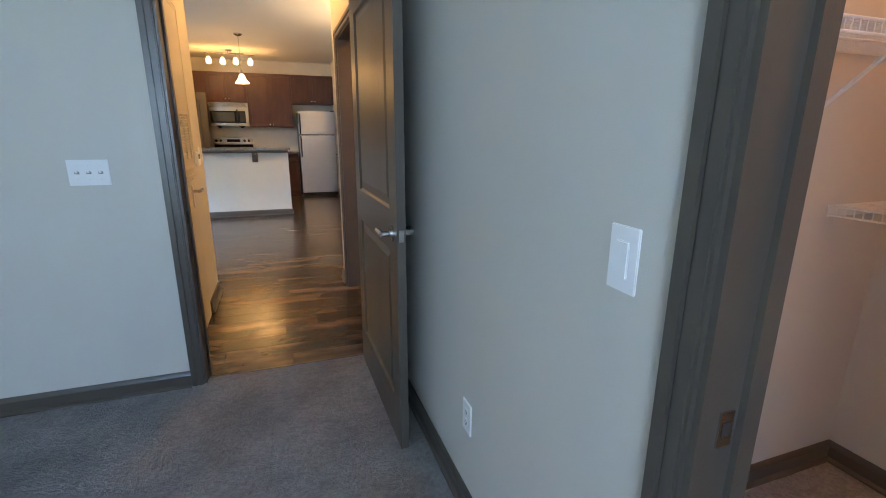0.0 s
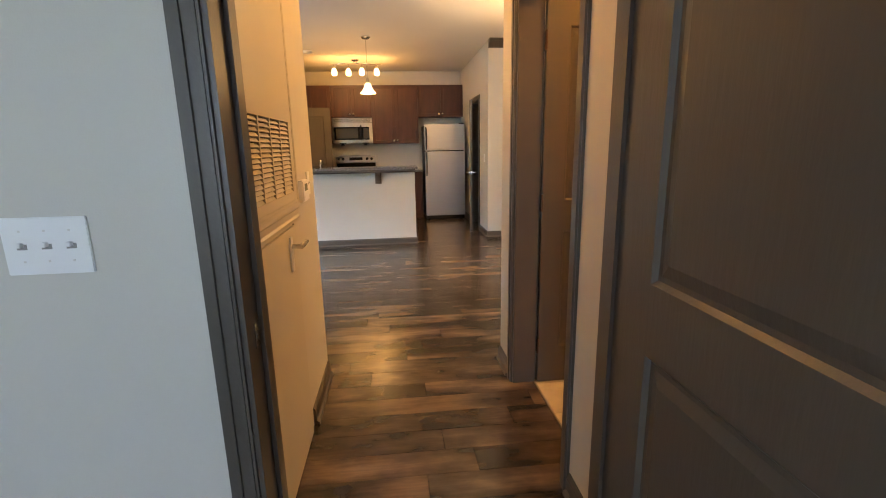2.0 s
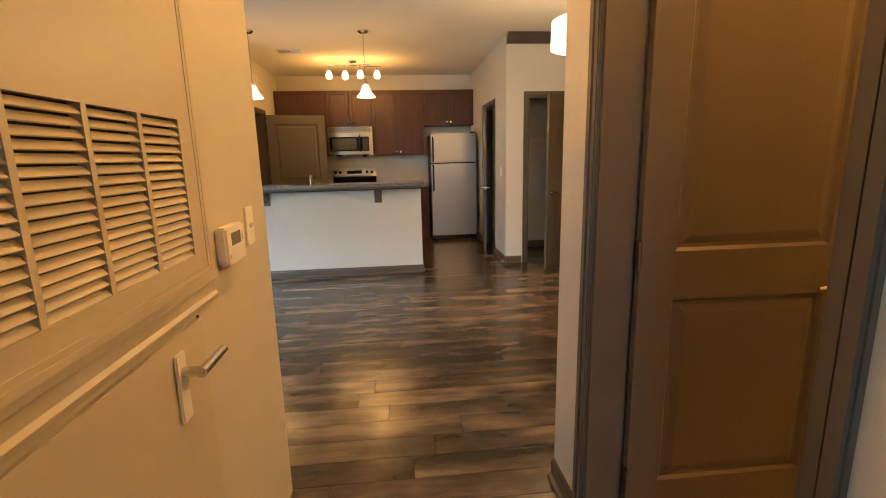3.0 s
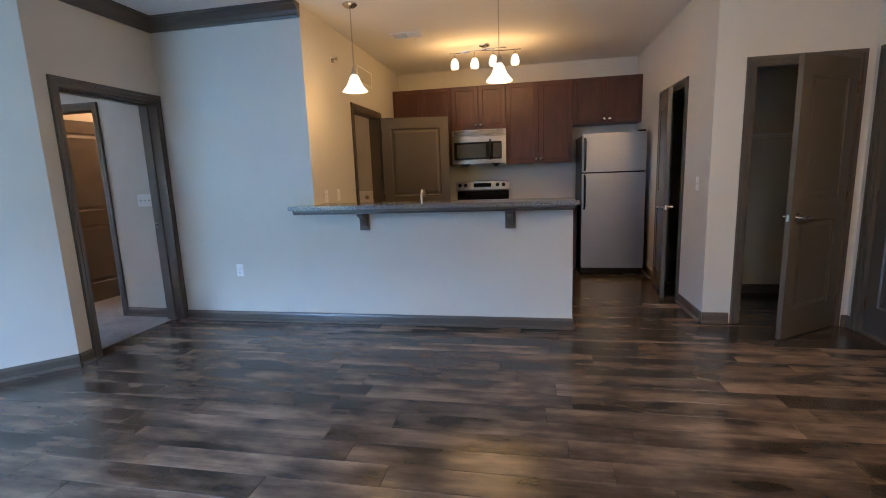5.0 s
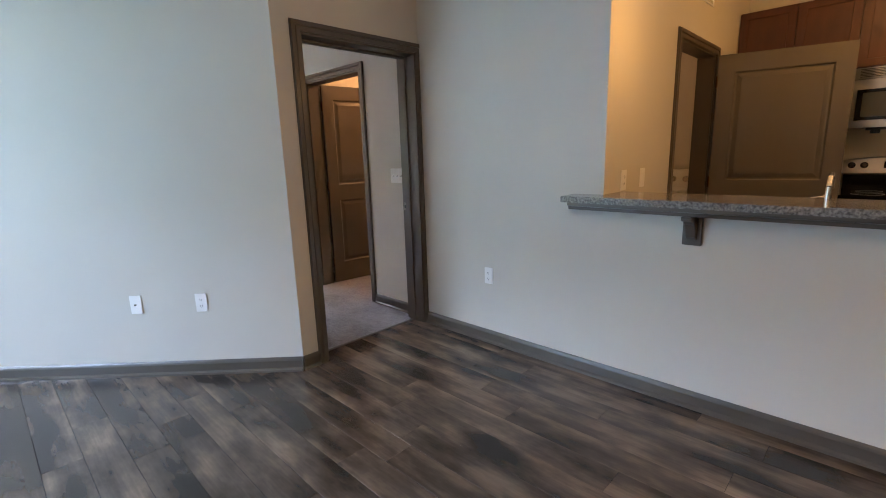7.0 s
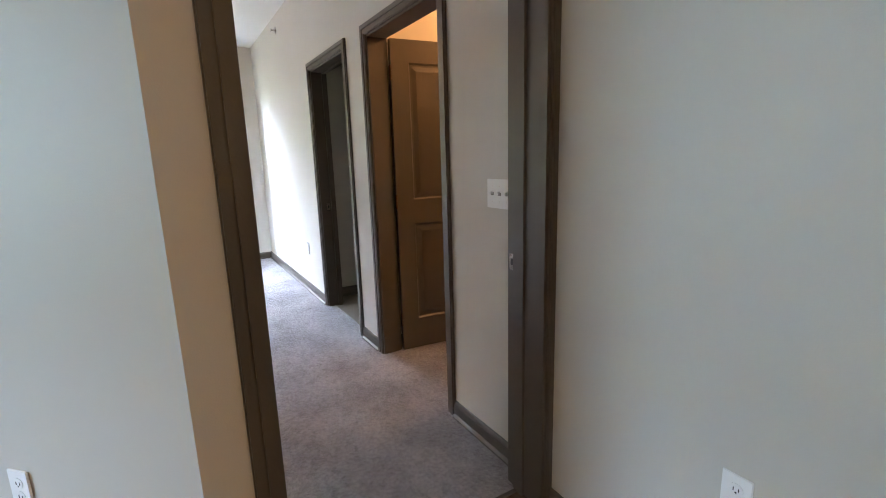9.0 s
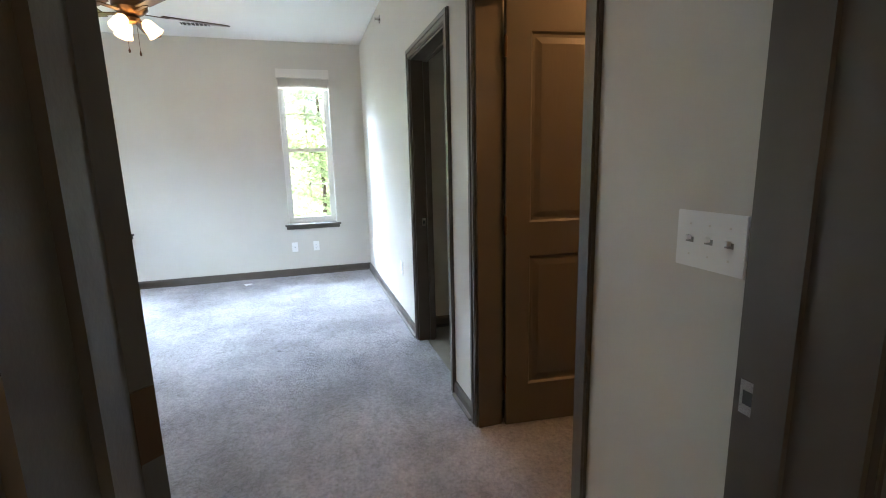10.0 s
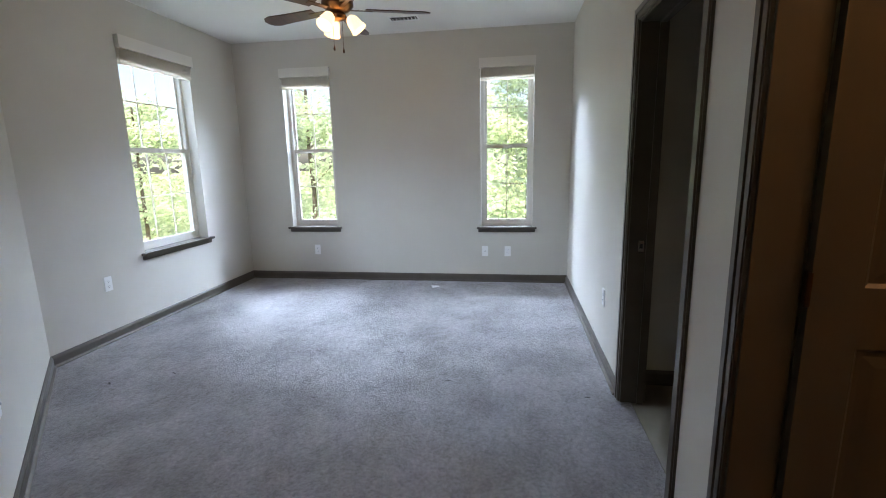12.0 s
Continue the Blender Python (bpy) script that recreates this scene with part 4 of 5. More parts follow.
el = thing("drum_pendant", pose(1.50, 7.1, CEIL), "large lit white drum pendant over the dining area", "pendant lamp")
bm = bmesh.new()
lathe(bm, [(0.065, -0.001), (0.065, -0.02), (0.012, -0.03)], 20)
tube(bm, (0, 0, -0.02), (0, 0, -0.44), 0.006, 8)
part("stem", bm, M_CHROME, el, smooth=True)
bm = bmesh.new()
lathe(bm, [(0.295, -0.44), (0.300, -0.625), (0.296, -0.625), (0.291, -0.44)], 40, cap=False)
o = part("fabric_shade", bm, M_SHADE, el, "lit white fabric drum", smooth=True)
o.visible_shadow = False
bm = bmesh.new()
lathe(bm, [(0.002, -0.628), (0.292, -0.623), (0.292, -0.619), (0.002, -0.624)], 40, cap=False)
o = part("diffuser", bm, M_BULB, el, "glowing white diffuser disc", smooth=True)
o.visible_shadow = False
bm = bmesh.new()
lathe(bm, [(0.004, -0.645), (0.016, -0.640), (0.020, -0.630), (0.006, -0.626)], 14)
part("finial", bm, M_BRONZE, el, smooth=True)


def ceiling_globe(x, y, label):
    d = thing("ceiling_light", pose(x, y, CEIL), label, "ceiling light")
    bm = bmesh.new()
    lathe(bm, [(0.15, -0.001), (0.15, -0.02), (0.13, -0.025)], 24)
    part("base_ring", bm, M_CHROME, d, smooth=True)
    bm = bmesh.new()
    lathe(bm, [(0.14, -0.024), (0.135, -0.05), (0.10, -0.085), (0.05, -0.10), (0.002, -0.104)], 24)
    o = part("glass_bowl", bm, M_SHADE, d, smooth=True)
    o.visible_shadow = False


ceiling_globe(0.12, 4.85, "round lit glass ceiling light in the hall")
ceiling_globe(1.5, 4.5, "round lit glass ceiling light in the bathroom")
ceiling_globe(-4.2, 10.1, "round lit glass ceiling light in the side room")
ceiling_globe(1.6, 1.2, "round lit glass ceiling light in the closet")
# Unseen fixture, added with its point light to brighten the laundry.
ceiling_globe(-2.65, 10.75, "unseen round ceiling light added to brighten the laundry")

# ceiling fan
fn = thing("ceiling_fan", pose(-7.10, 7.16, CEIL), "bronze five-blade ceiling fan with lit tulip glass lights", "ceiling fan")
bm = bmesh.new()
lathe(bm, [(0.075, -0.001), (0.075, -0.03), (0.05, -0.06), (0.02, -0.075)], 24)
tube(bm, (0, 0, -0.06), (0, 0, -0.15), 0.012, 12)
part("canopy", bm, M_BRONZE, fn, smooth=True)
bm = bmesh.new()
lathe(bm, [(0.03, -0.14), (0.085, -0.16), (0.115, -0.20), (0.115, -0.245), (0.085, -0.275), (0.05, -0.29), (0.06, -0.31), (0.05, -0.335), (0.02, -0.345)], 28)
part("motor", bm, M_BRONZE, fn, "aged bronze motor housing", smooth=True)
for k in range(5):
    a = radians(38 + 72 * k)
    m = Matrix.Rotation(a, 4, "Z")
    bm = bmesh.new()
    w0, w1 = 0.052, 0.070
    out = [(0.20, -w0), (0.45, -w0 * 1.15), (0.60, -w1), (0.655, -w1 * 0.75), (0.68, -w1 * 0.3), (0.68, w1 * 0.3), (0.655, w1 * 0.75), (0.60, w1), (0.45, w0 * 1.15), (0.20, w0)]
    lo = [bm.verts.new((x, y, -0.004)) for x, y in out]
    hi = [bm.verts.new((x, y, 0.004)) for x, y in out]
    bm.faces.new(lo[::-1])
    bm.faces.new(hi)
    for i in range(len(out)):
        bm.faces.new((lo[i], lo[(i + 1) % len(out)], hi[(i + 1) % len(out)], hi[i]))
    bm.transform(m @ pose(0, 0, -0.265, 11, 0, 0))
    b = part("blade", bm, M_BLADE, fn, "dark walnut fan blade")
    bm = bmesh.new()
    box(bm, 0.09, 0.25, -0.018, 0.018, -0.006, -0.001)
    bm.transform(m @ pose(0, 0, -0.268, 11, 0, 0))
    part("blade_arm", bm, M_BRONZE, b)
for k in range(3):
    a = radians(100 + 120 * k)
    bm = bmesh.new()
    c = Vector((math.cos(a), math.sin(a), 0))
    tube(bm, c * 0.03 + Vector((0, 0, -0.325)), c * 0.085 + Vector((0, 0, -0.325)), 0.009, 10)
    arm = part("light_arm", bm, M_BRONZE, fn, smooth=True)
    bm = bmesh.new()
    lathe(bm, [(0.022, 0), (0.040, -0.02), (0.048, -0.05), (0.050, -0.08), (0.062, -0.115), (0.058, -0.115), (0.044, -0.08), (0.040, -0.05), (0.032, -0.024), (0.018, -0.004)], 20, cap=False)
    bm.transform(Matrix.Translation(c * 0.08 + Vector((0, 0, -0.318))) @ Matrix.Rotation(a, 4, "Z") @ Matrix.Rotation(radians(-38), 4, "Y"))
    o = part("glass_shade", bm, M_AMBER, arm, "lit amber-white tulip glass", smooth=True)
    o.visible_shadow = False
for x, ln in ((-0.03, 0.52), (0.04, 0.54)):
    bm = bmesh.new()
    tube(bm, (0.03, x, -0.34), (0.03, x, -ln), 0.0015, 6)
    lathe(bm, [(0.002, -ln + 0.002), (0.008, -ln - 0.018), (0.006, -ln - 0.032), (0.001, -ln - 0.036)], 10, at=(0.03, x, 0))
    part("pull_chain", bm, M_BRONZE, fn)


def ceiling_vent(x, y, w, h, label):
    d = thing("ceiling_vent", pose(x, y, CEIL), label, "vent")
    part("frame", boxes((-w / 2, w / 2, -h / 2, -h / 2 + 0.02, -0.008, -0.0005), (-w / 2, w / 2, h / 2 - 0.02, h / 2, -0.008, -0.0005), (-w / 2, -w / 2 + 0.02, -h / 2 + 0.02, h / 2 - 0.02, -0.008, -0.0005), (w / 2 - 0.02, w / 2, -h / 2 + 0.02, h / 2 - 0.02, -0.008, -0.0005)), M_WHITE, d)
    # Black sheet stands for the shade behind the vent's louvres.
    part("vent_shade", boxes((-w / 2 + 0.02, w / 2 - 0.02, -h / 2 + 0.02, h / 2 - 0.02, -0.0020, -0.0005)), M_SLOT, d)
    n = 7
    for i in range(n):
        yy = -h / 2 + 0.02 + (h - 0.04) * (i + 0.5) / n
        for s in (-1, 1):
            bm = boxes((0.002 if s > 0 else -w / 2 + 0.02, w / 2 - 0.02 if s > 0 else -0.002, -0.0012, 0.0012, -0.007, 0.003))
            bm.transform(pose(0, yy, -0.004, s * 40))
            part("louvre", bm, M_WHITE, d)


ceiling_vent(-1.28, 10.11, 0.34, 0.20, "white two-way ceiling air vent above the kitchen")
ceiling_vent(-8.30, 7.38, 0.15, 0.30, "white two-way ceiling air vent in the bedroom")

rg = thing("return_grille", pose(-1.91, 10.51, 2.44, 0, 0, 90), "white return air grille high on the kitchen wall", "vent")
part("frame", boxes((-0.24, 0.24, -0.008, -0.0005, 0.075, 0.09), (-0.24, 0.24, -0.008, -0.0005, -0.09, -0.075), (-0.24, -0.225, -0.008, -0.0005, -0.075, 0.075), (0.225, 0.24, -0.008, -0.0005, -0.075, 0.075)), M_WHITE, rg)
for i in range(9):
    bm = boxes((-0.224, 0.224, -0.005, 0.003, -0.001, 0.001))
    bm.transform(pose(0, -0.004, -0.066 + i * 0.0165, 40))
    part("louvre", bm, M_WHITE, rg)


def sprinkler(m, label):
    d = thing("sprinkler", m, label, "sprinkler", "fire sprinklers")
    bm = bmesh.new()
    lathe(bm, [(0.035, 0.0005), (0.033, 0.006), (0.012, 0.008), (0.010, 0.04), (0.004, 0.042)], 16)
    lathe(bm, [(0.018, 0.046), (0.018, 0.048)], 12)
    part("sprinkler_head", bm, M_CHROME, d, smooth=True)


sprinkler(pose(-7.3, 9.04, 2.60, 90), "small chrome sidewall sprinkler high on the bedroom wall")
sprinkler(pose(-1.91, 9.62, 2.44, 0, 90), "small chrome sidewall sprinkler high on the kitchen wall")

sd = thing("smoke_detector", pose(-3.00, 8.45, CEIL), "round white smoke detector on the living room ceiling", "smoke detector")
bm = bmesh.new()
lathe(bm, [(0.068, -0.0005), (0.068, -0.012), (0.062, -0.026), (0.045, -0.036), (0.004, -0.038)], 28)
part("housing", bm, M_WHITE, sd, smooth=True)
bm = bmesh.new()
lathe(bm, [(0.060, -0.0275), (0.061, -0.0255), (0.058, -0.030)], 28, cap=False)
part("vent_slot", bm, M_SLOT, sd)

# ---------- plates on the walls ----------
SW = "white switch plate"
wall_plate("switch_plate", (-0.672, 3.66, 1.15), 0, 3, "white three-gang toggle switch plate beside the bedroom door", "light switch")
wall_plate("wall_jack", (-1.28, 3.66, 0.49), 0, "jack", "white cable jack plate low on the bedroom wall", "wall jack")
wall_plate("switch_plate", (0.70, 1.74, 1.13), -90, "rocker", "white single rocker switch plate beside the closet", "light switch")
wall_plate("outlet", (0.70, 2.41, 0.38), -90, "outlet", "white wall outlet low beside the open door", "outlet")
wall_plate("switch_plate", (-0.42, 5.09, 1.16), 90, 1, "white toggle switch plate beside the thermostat", "light switch")
wall_plate("wall_jack", (-4.037, 7.196, 0.47), 45, "jack", "white cable jack plate low on the angled wall", "wall jack")
wall_plate("outlet", (-3.755, 7.478, 0.47), 45, "outlet", "white wall outlet low on the angled wall", "outlet")
wall_plate("outlet", (-2.71, 9.0, 0.487), 0, "outlet", "white wall outlet low on the wall beside the bar", "outlet")
wall_plate("switch_plate", (-3.676, 9.04, 1.16), 0, 3, "white three-gang toggle switch plate inside the bedroom", "light switch")
wall_plate("outlet", (-6.755, 9.04, 0.454), 0, "outlet", "white wall outlet low beside the dark doorway", "outlet")
wall_plate("switch_plate", (-6.44, 9.52, 1.12), 90, 1, "white switch plate inside the dim room", "light switch")
wall_plate("outlet", (-8.8, 6.11, 0.363), 90, "outlet", "white wall outlet low between two windows", "outlet")
wall_plate("wall_jack", (-8.8, 8.125, 0.36), 90, "jack", "white cable jack plate low under the window", "wall jack")
wall_plate("outlet", (-8.8, 8.38, 0.36), 90, "outlet", "white wall outlet low under the window", "outlet")
wall_plate("outlet", (-6.76, 5.24, 0.47), 180, "outlet", "white wall outlet low beside the wide window", "outlet")
wall_plate("outlet", (-4.93, 6.53, 0.47), 225, "outlet", "white wall outlet low on the angled bedroom wall", "outlet")
wall_plate("wall_jack", (-5.04, 6.42, 0.47), 225, "jack", "white cable jack plate low on the angled bedroom wall", "wall jack")
wall_plate("outlet", (-1.91, 9.25, 1.14), 90, "outlet", "white wall outlet above the sink worktop", "outlet")
wall_plate("switch_plate", (-1.91, 9.53, 1.14), 90, "rocker", "white rocker switch plate above the sink worktop", "light switch")
wall_plate("switch_plate", (2.43, 7.95, 1.08), -90, 2, "white two-gang switch plate beside the entry door", "light switch")
wall_plate("sensor_plate", (2.43, 7.66, 2.05), -90, "rocker", "small white sensor plate high beside the entry door", "sensor")
wall_plate("switch_plate", (1.37, 9.50, 1.15), -90, 1, "white switch plate beside the pantry door", "light switch")

th = thing("thermostat", pose(-0.42, 4.89, 1.14, 0, 0, 90), "white digital thermostat on the hall wall", "thermostat")
part("housing", boxes((-0.068, 0.068, -0.030, -0.0005, -0.05, 0.05)), M_WHITE, th, bevel=0.006)
part("display", boxes((-0.035, 0.030, -0.0312, -0.0300, 0.0, 0.032)), material("lcd_grey", (0.22, 0.24, 0.20), 0.25), th)
part("button", boxes((0.040, 0.052, -0.033, -0.030, 0.005, 0.025), (-0.055, -0.043, -0.033, -0.030, -0.03, -0.02)), M_WHITE, th)

# ---------- utility closet front in the hall ----------
M_PANEL = material("wall_colour_semi_gloss", (0.55, 0.515, 0.435), 0.38, 0, (0.57, 0.535, 0.455), 3.0, 0.08, 120.0)
ug = thing("air_return_panel", pose(-0.42, 3.78, 0, 0, 0, 90), "beige painted return air panel with rows of louvre slots", "vent panel")
gx0, gx1, gz0, gz1 = 0.315, 0.885, 1.155, 1.437
bm = bmesh.new()
frame_ring(bm, (0.235, 0.965, 1.095, 2.10), (gx0, gx1, gz0, gz1), -0.020, -0.0005)
part("panel", bm, M_PANEL, ug)
for inset, y0, y1 in ((0.0, -0.0225, -0.0201), (0.012, -0.0215, -0.0199)):
    bm = bmesh.new()
    frame_ring(bm, (0.235 + inset, 0.965 - inset, 1.095 + inset, 2.10 - inset), (0.247 + inset, 0.953 - inset, 1.107 + inset, 2.088 - inset), y0, y1)
    part("moulding", bm, M_PANEL, ug)
for i in range(1, 4):
    x = gx0 + (gx1 - gx0) * i / 4
    part("mullion", boxes((x - 0.006, x + 0.006, -0.0199, -0.002, gz0, gz1)), M_PANEL, ug)
# Shade between the slats is painted as one black sheet.
part("louvre_shade", boxes((gx0, gx1, -0.0015, -0.0005, gz0, gz1)), M_SLOT, ug)
for i in range(17):
    z = gz0 + (gz1 - gz0) * (i + 0.5) / 17
    bm = boxes((gx0, gx1, -0.0105, 0.0045, -0.0016, 0.0016))
    bm.transform(pose(0, -0.0115, z, 52))
    part("louvre", bm, M_PANEL, ug)
bm = bmesh.new()
sweep(bm, [(0, 0), (-0.013, 0), (-0.016, 0.012), (-0.010, 0.020), (-0.010, 0.042), (-0.015, 0.048), (-0.013, 0.060), (0, 0.060)], 0.15, 0.99)
bm.transform(pose(0, 0, 1.030))
part("rail", bm, M_PANEL, ug)
bm = bmesh.new()
box(bm, 0.15, 0.185, -0.018, -0.0005, 0.0, 1.021)
box(bm, 0.15, 0.185, -0.018, -0.0005, 1.083, 2.16)
box(bm, 0.185, 0.99, -0.018, -0.0005, 2.11, 2.16)
part("stile", bm, M_PANEL, ug)
ud = thing("utility_door", pose(-0.42, 3.78, 0, 0, 0, 90), "low beige painted flush utility door with a lever", "door")
part("slab", boxes((0.190, 0.892, -0.012, -0.0005, 0.012, 1.014)), M_PANEL, ud, bevel=0.0015)
# Gaps' shade laid on as flat dark strips beside door and panel.
part("gap_shade", boxes((0.893, 0.899, -0.004, -0.0005, 0.0, 1.018)), M_SLOT, ud)
part("panel_gap_shade", boxes((0.221, 0.233, -0.004, -0.0005, 1.094, 2.105), (0.235, 0.965, -0.004, -0.0005, 1.0885, 1.0945)), M_SLOT, ug)
part("escutcheon", boxes((0.745, 0.785, -0.020, -0.0125, 0.84, 0.985)), M_WHITE, ud, "white lever back plate", bevel=0.003)
bm = bmesh.new()
tube(bm, (0.765, -0.015, 0.945), (0.765, -0.062, 0.945), 0.010, 12)
tube(bm, (0.757, -0.058, 0.945), (0.875, -0.058, 0.945), 0.011, 12, 0.009)
part("lever", bm, M_CHROME, ud, "nickel lever", smooth=True)


# ---------- wire shelves ----------
def wire_shelf(m, length, depth, label, brace=()):
    d = thing("wire_shelf", m, label, "shelf", "white wire closet shelves")
    bm = bmesh.new()
    n = int(length / 0.025)
    for i in range(n + 1):
        x = length * i / n
        box(bm, x - 0.0015, x + 0.0015, -depth, 0, -0.0015, 0.0015)
        box(bm, x - 0.0015, x + 0.0015, -depth - 0.0015, -depth + 0.0015, -0.030, 0)
    part("wire_grid", bm, M_WIRE, d, kind="stuff")
    bm = bmesh.new()
    for y, z in ((-0.004, 0), (-depth / 2, -0.003), (-depth, 0.0), (-depth, -0.030)):
        tube(bm, (0, y, z), (length, y, z), 0.0035, 8)
    part("rail_wire", bm, M_WIRE, d)
    part("end_bracket", boxes((-0.003, 0.003, -depth - 0.005, -0.001, -0.036, 0.004)), M_WIRE, d)
    part("end_bracket", boxes((length - 0.003, length + 0.003, -depth - 0.005, -0.001, -0.036, 0.004)), M_WIRE, d)
    for x in brace:
        bm = bmesh.new()
        tube(bm, (x, -depth, -0.02), (x + 0.04, -0.003, -0.28), 0.006, 8)
        part("brace", bm, M_WIRE, d)


wire_shelf(pose(0.83, 2.145, 1.585), 1.41, 0.30, "white wire closet shelf with a diagonal brace", (0.72,))
wire_shelf(pose(2.245, 2.145, 1.10, 0, 0, -90), 1.90, 0.33, "low white wire closet shelf along the back wall")
wire_shelf(pose(1.50, 10.24, 1.56), 0.92, 0.32, "white wire shelf across the entry closet")

# bathroom tiles
tf = thing("bath_floor", pose(0, 0, 0), "cream square ceramic tiles on the bathroom floor", "floor", kind="structure")
part("grout", boxes((0.775, 2.43, 3.78, 5.21, -0.02, -0.002)), material("tile_grout", (0.35, 0.29, 0.20), 0.8), tf)
bm = bmesh.new()
v = [bm.verts.new(p) for p in ((0, 0, 0), (0.297, 0, 0), (0.297, 0.297, 0), (0, 0.297, 0))]
bm.faces.new(v)
r = bmesh.ops.extrude_face_region(bm, geom=list(bm.faces))
bmesh.ops.translate(bm, verts=[q for q in r["geom"] if isinstance(q, bmesh.types.BMVert)], vec=(0, 0, 0.008))
tile_me = mesh_of(bm, "tile", M_TILE, 0.001)
for i in range(6):
    for j in range(5):
        if 0.777 + i * 0.30 + 0.297 > 2.62:
            continue
        o = new("tile", tile_me)
        o.parent = tf
        o.location = (0.777 + i * 0.30, 3.78 + j * 0.30, -0.002)


# ---------- outside ----------
GZ = -4.2
bm = bmesh.new()
g = [bm.verts.new(p) for p in ((-400, -400, GZ), (400, -400, GZ), (400, 400, GZ), (-400, 400, GZ))]
bm.faces.new(g)
part("ground", bm, M_GROUND, kind="structure")
part("building_base", boxes((-9.0, 2.6, 5.04, 12.05, GZ, -0.16), (-5.32, 2.6, 3.88, 5.04, GZ, -0.16), (-2.62, 2.6, -1.12, 3.88, GZ, -0.16)), M_EXT, kind="structure")


def leaf_cloud(bm, rnd, c, r, n, size):
    for _ in range(n):
        while True:
            p = Vector((rnd.uniform(-1, 1), rnd.uniform(-1, 1), rnd.uniform(-1, 1)))
            if p.length < 1:
                break
        p = Vector(c) + Vector((p.x * r, p.y * r, p.z * r * 0.7))
        u = Vector((rnd.uniform(-1, 1), rnd.uniform(-1, 1), rnd.uniform(-0.6, 0.6))).normalized()
        w = u.cross(Vector((rnd.uniform(-1, 1), rnd.uniform(-1, 1), 1))).normalized()
        s = size * rnd.uniform(0.6, 1.3)
        q = [bm.verts.new(p + u * s * a + w * s * b) for a, b in ((0, -1), (0.5, 0), (0, 1), (-0.5, 0))]
        bm.faces.new(q)


def build_tree(seed, h, kind):
    rnd = random.Random(seed)
    d = thing("tree", pose(0, 0, 0), kind, "tree", "trees outside the windows")
    bm = bmesh.new()
    p, r = Vector((0, 0, -0.1)), h * 0.016
    lean = Vector((rnd.uniform(-0.03, 0.03), rnd.uniform(-0.03, 0.03), 1))
    trunk = []
    for i in range(6):
        q = p + lean * (h / 6) + Vector((rnd.uniform(-0.06, 0.06), rnd.uniform(-0.06, 0.06), 0))
        tube(bm, p, q, r, 8, r * 0.8)
        trunk.append((q.copy(), r * 0.8))
        p, r = q, r * 0.8
    tips = [p]
    for i in range(16):
        k = rnd.randrange(1, 6)
        s, sr = trunk[k]
        s = s - lean * rnd.uniform(0, h / 6)
        a = rnd.uniform(0, math.tau)
        ln = h * rnd.uniform(0.12, 0.24) * (1.1 - k * 0.1)
        e = s + Vector((math.cos(a) * ln, math.sin(a) * ln, ln * rnd.uniform(0.1, 0.6)))
        tube(bm, s, e, sr * 0.45, 5, sr * 0.12)
        tips += [e, s + (e - s) * 0.6]
    part("trunk", bm, M_BARK, d, smooth=True)
    bm = bmesh.new()
    for t in tips:
        leaf_cloud(bm, rnd, t, h * rnd.uniform(0.06, 0.11), 190, 0.085)
    part("crown", bm, M_LEAF, d)
    return d


ta = build_tree(1, 9.4, "slender green broadleaf tree outside the house, leaves paled for glare")
tb = build_tree(2, 7.6, "green broadleaf tree with an open crown outside, leaves paled for glare")
tc_ = build_tree(3, 10.8, "tall thin pine-like tree with sparse green limbs outside")
rnd = random.Random(11)
spots = [(-18, 4.0), (-17.5, 7.4), (-20, 10.0), (-17.5, 12.4), (-20, 6.0), (-21, 12.5), (-19, 1.5), (-17, -3.5), (-12.5, -5.0), (-9.5, -6.0), (-14, -8.5), (-7.0, -8.0), (-10.5, -10.5), (-18, -8), (-5, -10.5), (-22, 9), (-23, 3)]
base = (ta, tb, tc_)
for i, (x, y) in enumerate(spots):
    m = pose(x, y, GZ, 0, 0, rnd.uniform(0, 360))
    if i < 3:
        base[i].matrix_world = m
    else:
        copy_thing(base[i % 3], m)
bm = bmesh.new()
rnd = random.Random(21)
for i in range(330):
    a = rnd.uniform(radians(150), radians(278))
    R = rnd.uniform(15, 31)
    c = (-4 + R * math.cos(a), 5 + R * math.sin(a), GZ + rnd.uniform(0.2, 1.0) + rnd.random() ** 1.6 * (R - 9) * 0.42)
    leaf_cloud(bm, rnd, c, rnd.uniform(0.9, 1.9), 150, 0.11 + R * 0.002)
for i in range(150):
    a = rnd.uniform(radians(145), radians(285))
    R = rnd.uniform(33, 40)
    leaf_cloud(bm, rnd, (-4 + R * math.cos(a), 5 + R * math.sin(a), GZ + rnd.uniform(1.0, 7.5)), rnd.uniform(2.2, 3.2), 150, 0.30)
part("far_woods", bm, M_LEAF, kind="stuff", label="dense green woods behind the trees, leaves paled for glare")

# Shade in the carpet's creases, put on as dark slivers.
M_CREASE_SHADE = material("carpet_crease_shade", (0.10, 0.095, 0.09), 0.95)
cr = thing("carpet_creases", pose(0, 0, 0.0115), "short dark slivers coloured as the shade of creases in the greige carpet", "carpet", kind="structure")
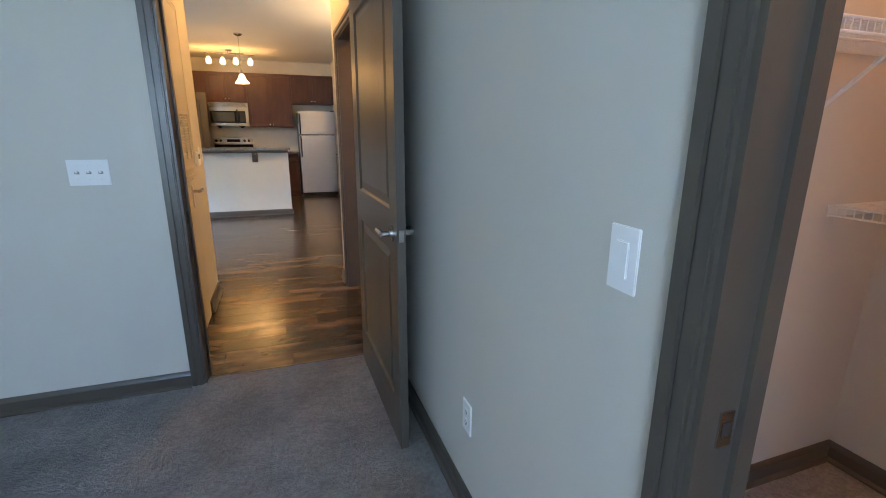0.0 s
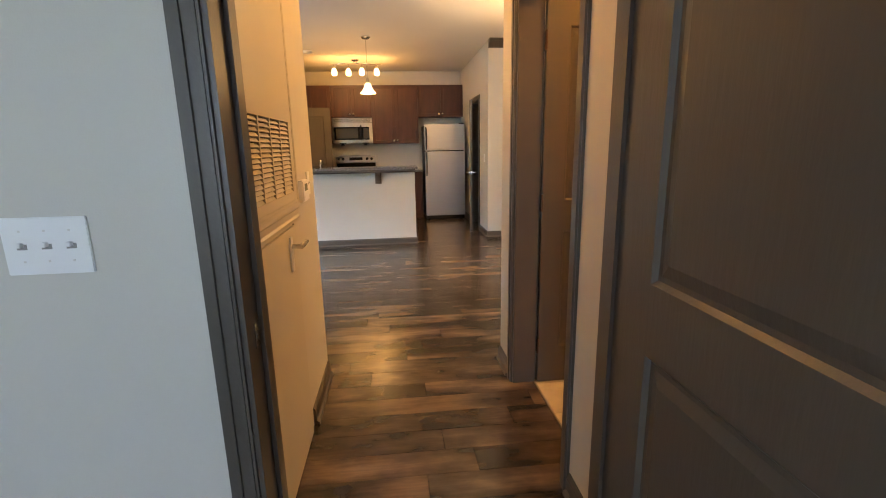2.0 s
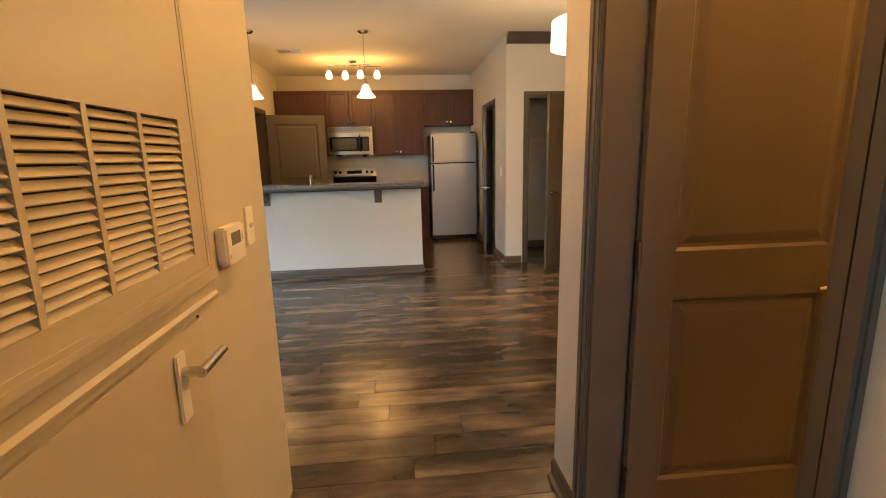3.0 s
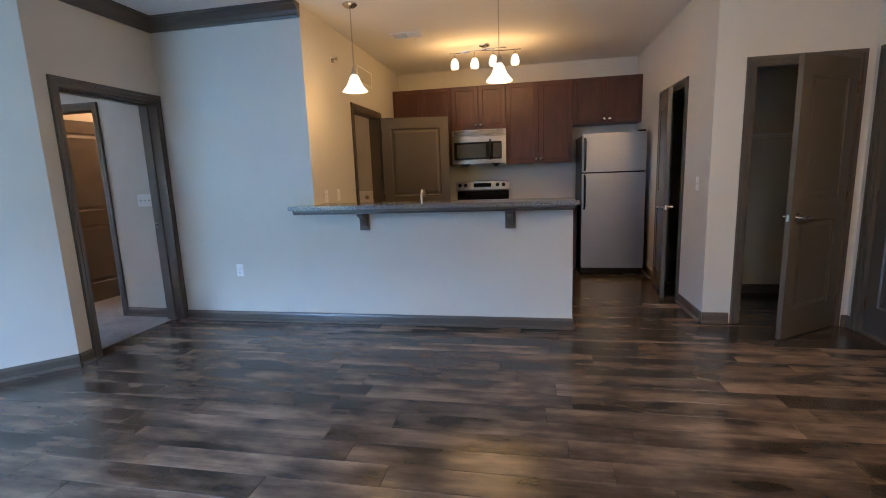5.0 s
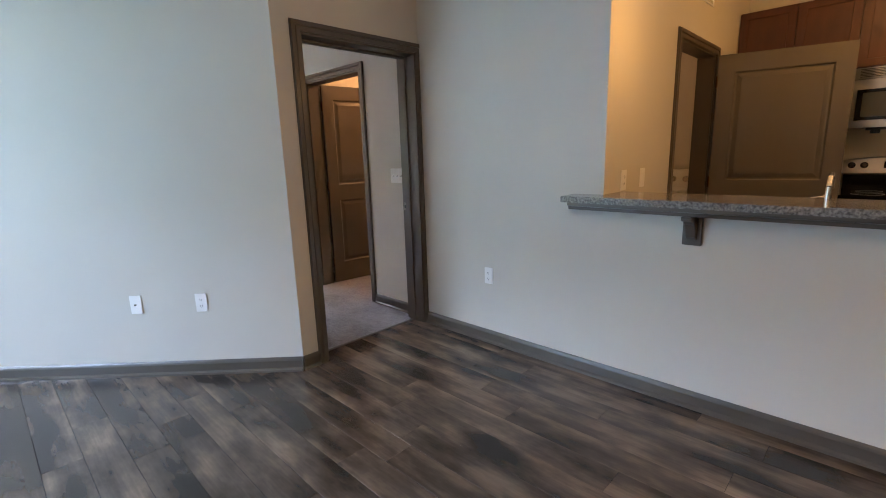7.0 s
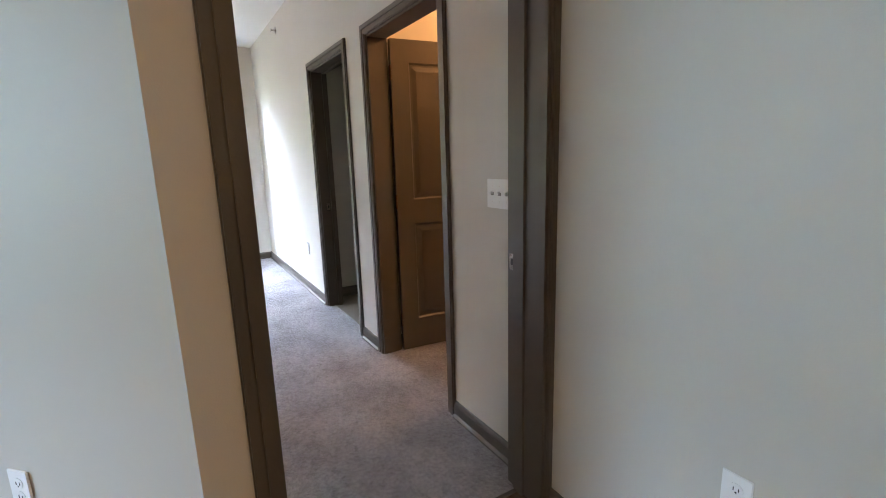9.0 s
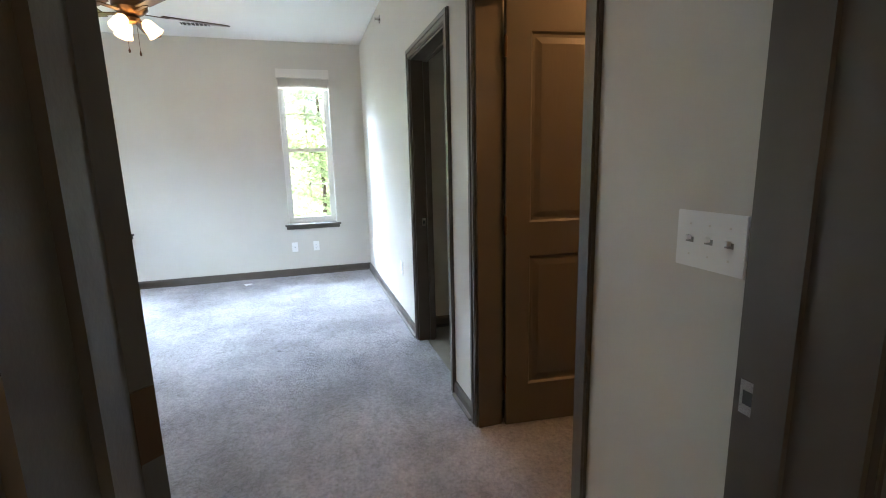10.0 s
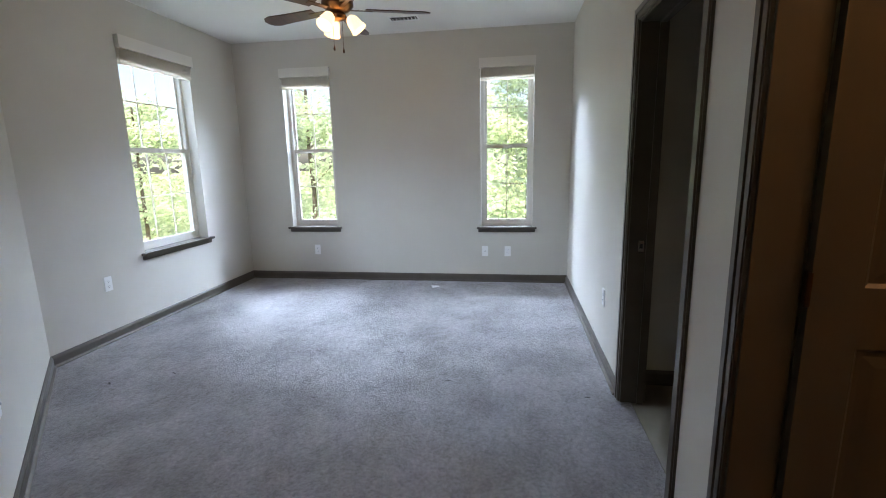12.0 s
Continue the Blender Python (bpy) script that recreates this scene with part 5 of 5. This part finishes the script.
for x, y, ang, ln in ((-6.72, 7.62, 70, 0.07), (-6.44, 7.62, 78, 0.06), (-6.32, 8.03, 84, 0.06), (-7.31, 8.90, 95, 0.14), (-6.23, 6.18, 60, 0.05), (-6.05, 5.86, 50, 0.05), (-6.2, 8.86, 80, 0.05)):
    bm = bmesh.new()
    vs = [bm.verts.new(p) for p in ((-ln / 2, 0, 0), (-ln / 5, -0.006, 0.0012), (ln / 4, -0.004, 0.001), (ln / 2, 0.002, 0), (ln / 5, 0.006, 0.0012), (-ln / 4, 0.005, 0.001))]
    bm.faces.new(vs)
    o = part("crease_shade", bm, M_CREASE_SHADE, cr)
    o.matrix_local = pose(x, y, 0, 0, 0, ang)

# Bright sun patch on the carpet, imitated by a thin white sheet.
ps = thing("paper_scrap", pose(-8.52, 7.58, 0.006, 0, 0, 20), "small white sheet standing for a sun patch on the carpet", "paper")
bm = bmesh.new()
v = [bm.verts.new(q) for q in ((-0.05, -0.03, 0.002), (0.05, -0.035, 0.002), (0.03, 0.05, 0.006), (-0.02, 0.045, 0.004), (-0.05, -0.03, 0.0), (0.05, -0.035, 0.0), (0.03, 0.05, 0.004), (-0.02, 0.045, 0.002))]
for q in ((0, 1, 2, 3), (7, 6, 5, 4), (0, 4, 5, 1), (1, 5, 6, 2), (2, 6, 7, 3), (3, 7, 4, 0)):
    bm.faces.new([v[i] for i in q])
part("sheet", bm, M_WHITE, ps)


# ---------- lamps' light ----------
point_light("lamp_pendant", (-1.51, 9.116, 1.98), 0.65, WARM)
point_light("lamp_pendant", (-0.277, 9.116, 1.98), 0.65, WARM)
for _x in (-0.95, -0.68, -0.42, -0.15):
    point_light("lamp_track", (_x, 10.70, 2.42), 0.7, WARM, 0.1)
point_light("lamp_hall", (0.12, 4.85, 2.55), 2.6, (1.0, 0.50, 0.13), 0.1)
point_light("lamp_entry", (1.5, 7.1, 2.08), 2.8, WARM, 0.2)
# Added fill for the laundry, no source known there.
point_light("laundry_fill", (-2.65, 10.75, 2.45), 0.55, (1.0, 0.5, 0.2), 0.1)
point_light("lamp_bath", (1.5, 4.5, 2.4), 3.5, (1.0, 0.46, 0.12), 0.1)
point_light("lamp_closet", (-4.2, 10.1, 2.45), 4, (1.0, 0.5, 0.2), 0.1)
point_light("lamp_wardrobe", (1.6, 1.2, 2.5), 1.8, (1.0, 0.42, 0.14), 0.1)
point_light("lamp_fan", (-7.1, 7.16, 2.30), 1.1, WARM, 0.1)


# ---------- floor planks ----------
def planks():
    w, length = 0.152, 1.22
    rnd = random.Random(5)
    meshes = {}
    near, far = [], bmesh.new()
    y = 3.72
    row = 0
    floor = thing("floor", pose(0, 0, 0), "dark grey-brown wood-look vinyl planks laid across the hall", "floor", kind="structure")
    while y < 11.93:
        y1 = min(y + w, 11.95)
        x = -5.2 - rnd.random() * length
        lo, hi = (-5.2, 2.55)
        if y1 < 5.35:
            lo, hi = -0.43, 0.77
        elif y > 9.12:
            lo, hi = -3.4, 2.55
        while x < hi:
            a, b = max(x, lo), min(x + length, hi)
            x += length
            if b - a < 0.03:
                continue
            cx = (a + b) / 2
            if y < 7.9 and y1 > 5.3 and (b < y - 11.26 - 0.2):
                continue
            key = (round(b - a, 2), round(y1 - y, 3))
            if key not in meshes:
                L, W = key[0] / 2 - 0.0006, key[1] / 2 - 0.0006
                bm = bmesh.new()
                g = 0.0018
                top = [bm.verts.new(p) for p in ((-L + g, -W + g, 0), (L - g, -W + g, 0), (L - g, W - g, 0), (-L + g, W - g, 0))]
                low = [bm.verts.new(p) for p in ((-L, -W, -0.0016), (L, -W, -0.0016), (L, W, -0.0016), (-L, W, -0.0016))]
                bot = [bm.verts.new(p) for p in ((-L, -W, -0.006), (L, -W, -0.006), (L, W, -0.006), (-L, W, -0.006))]
                bm.faces.new(top)
                for p, q in ((top, low), (low, bot)):
                    for i in range(4):
                        bm.faces.new((p[i], q[i], q[(i + 1) % 4], p[(i + 1) % 4]))
                meshes[key] = mesh_of(bm, "plank", M_PLANK)
            o = new("plank", meshes[key])
            o.parent = floor
            o.location = (cx, (y + y1) / 2, rnd.uniform(-0.0003, 0.0003))
            near.append(o)
        y += w
        row += 1


planks()
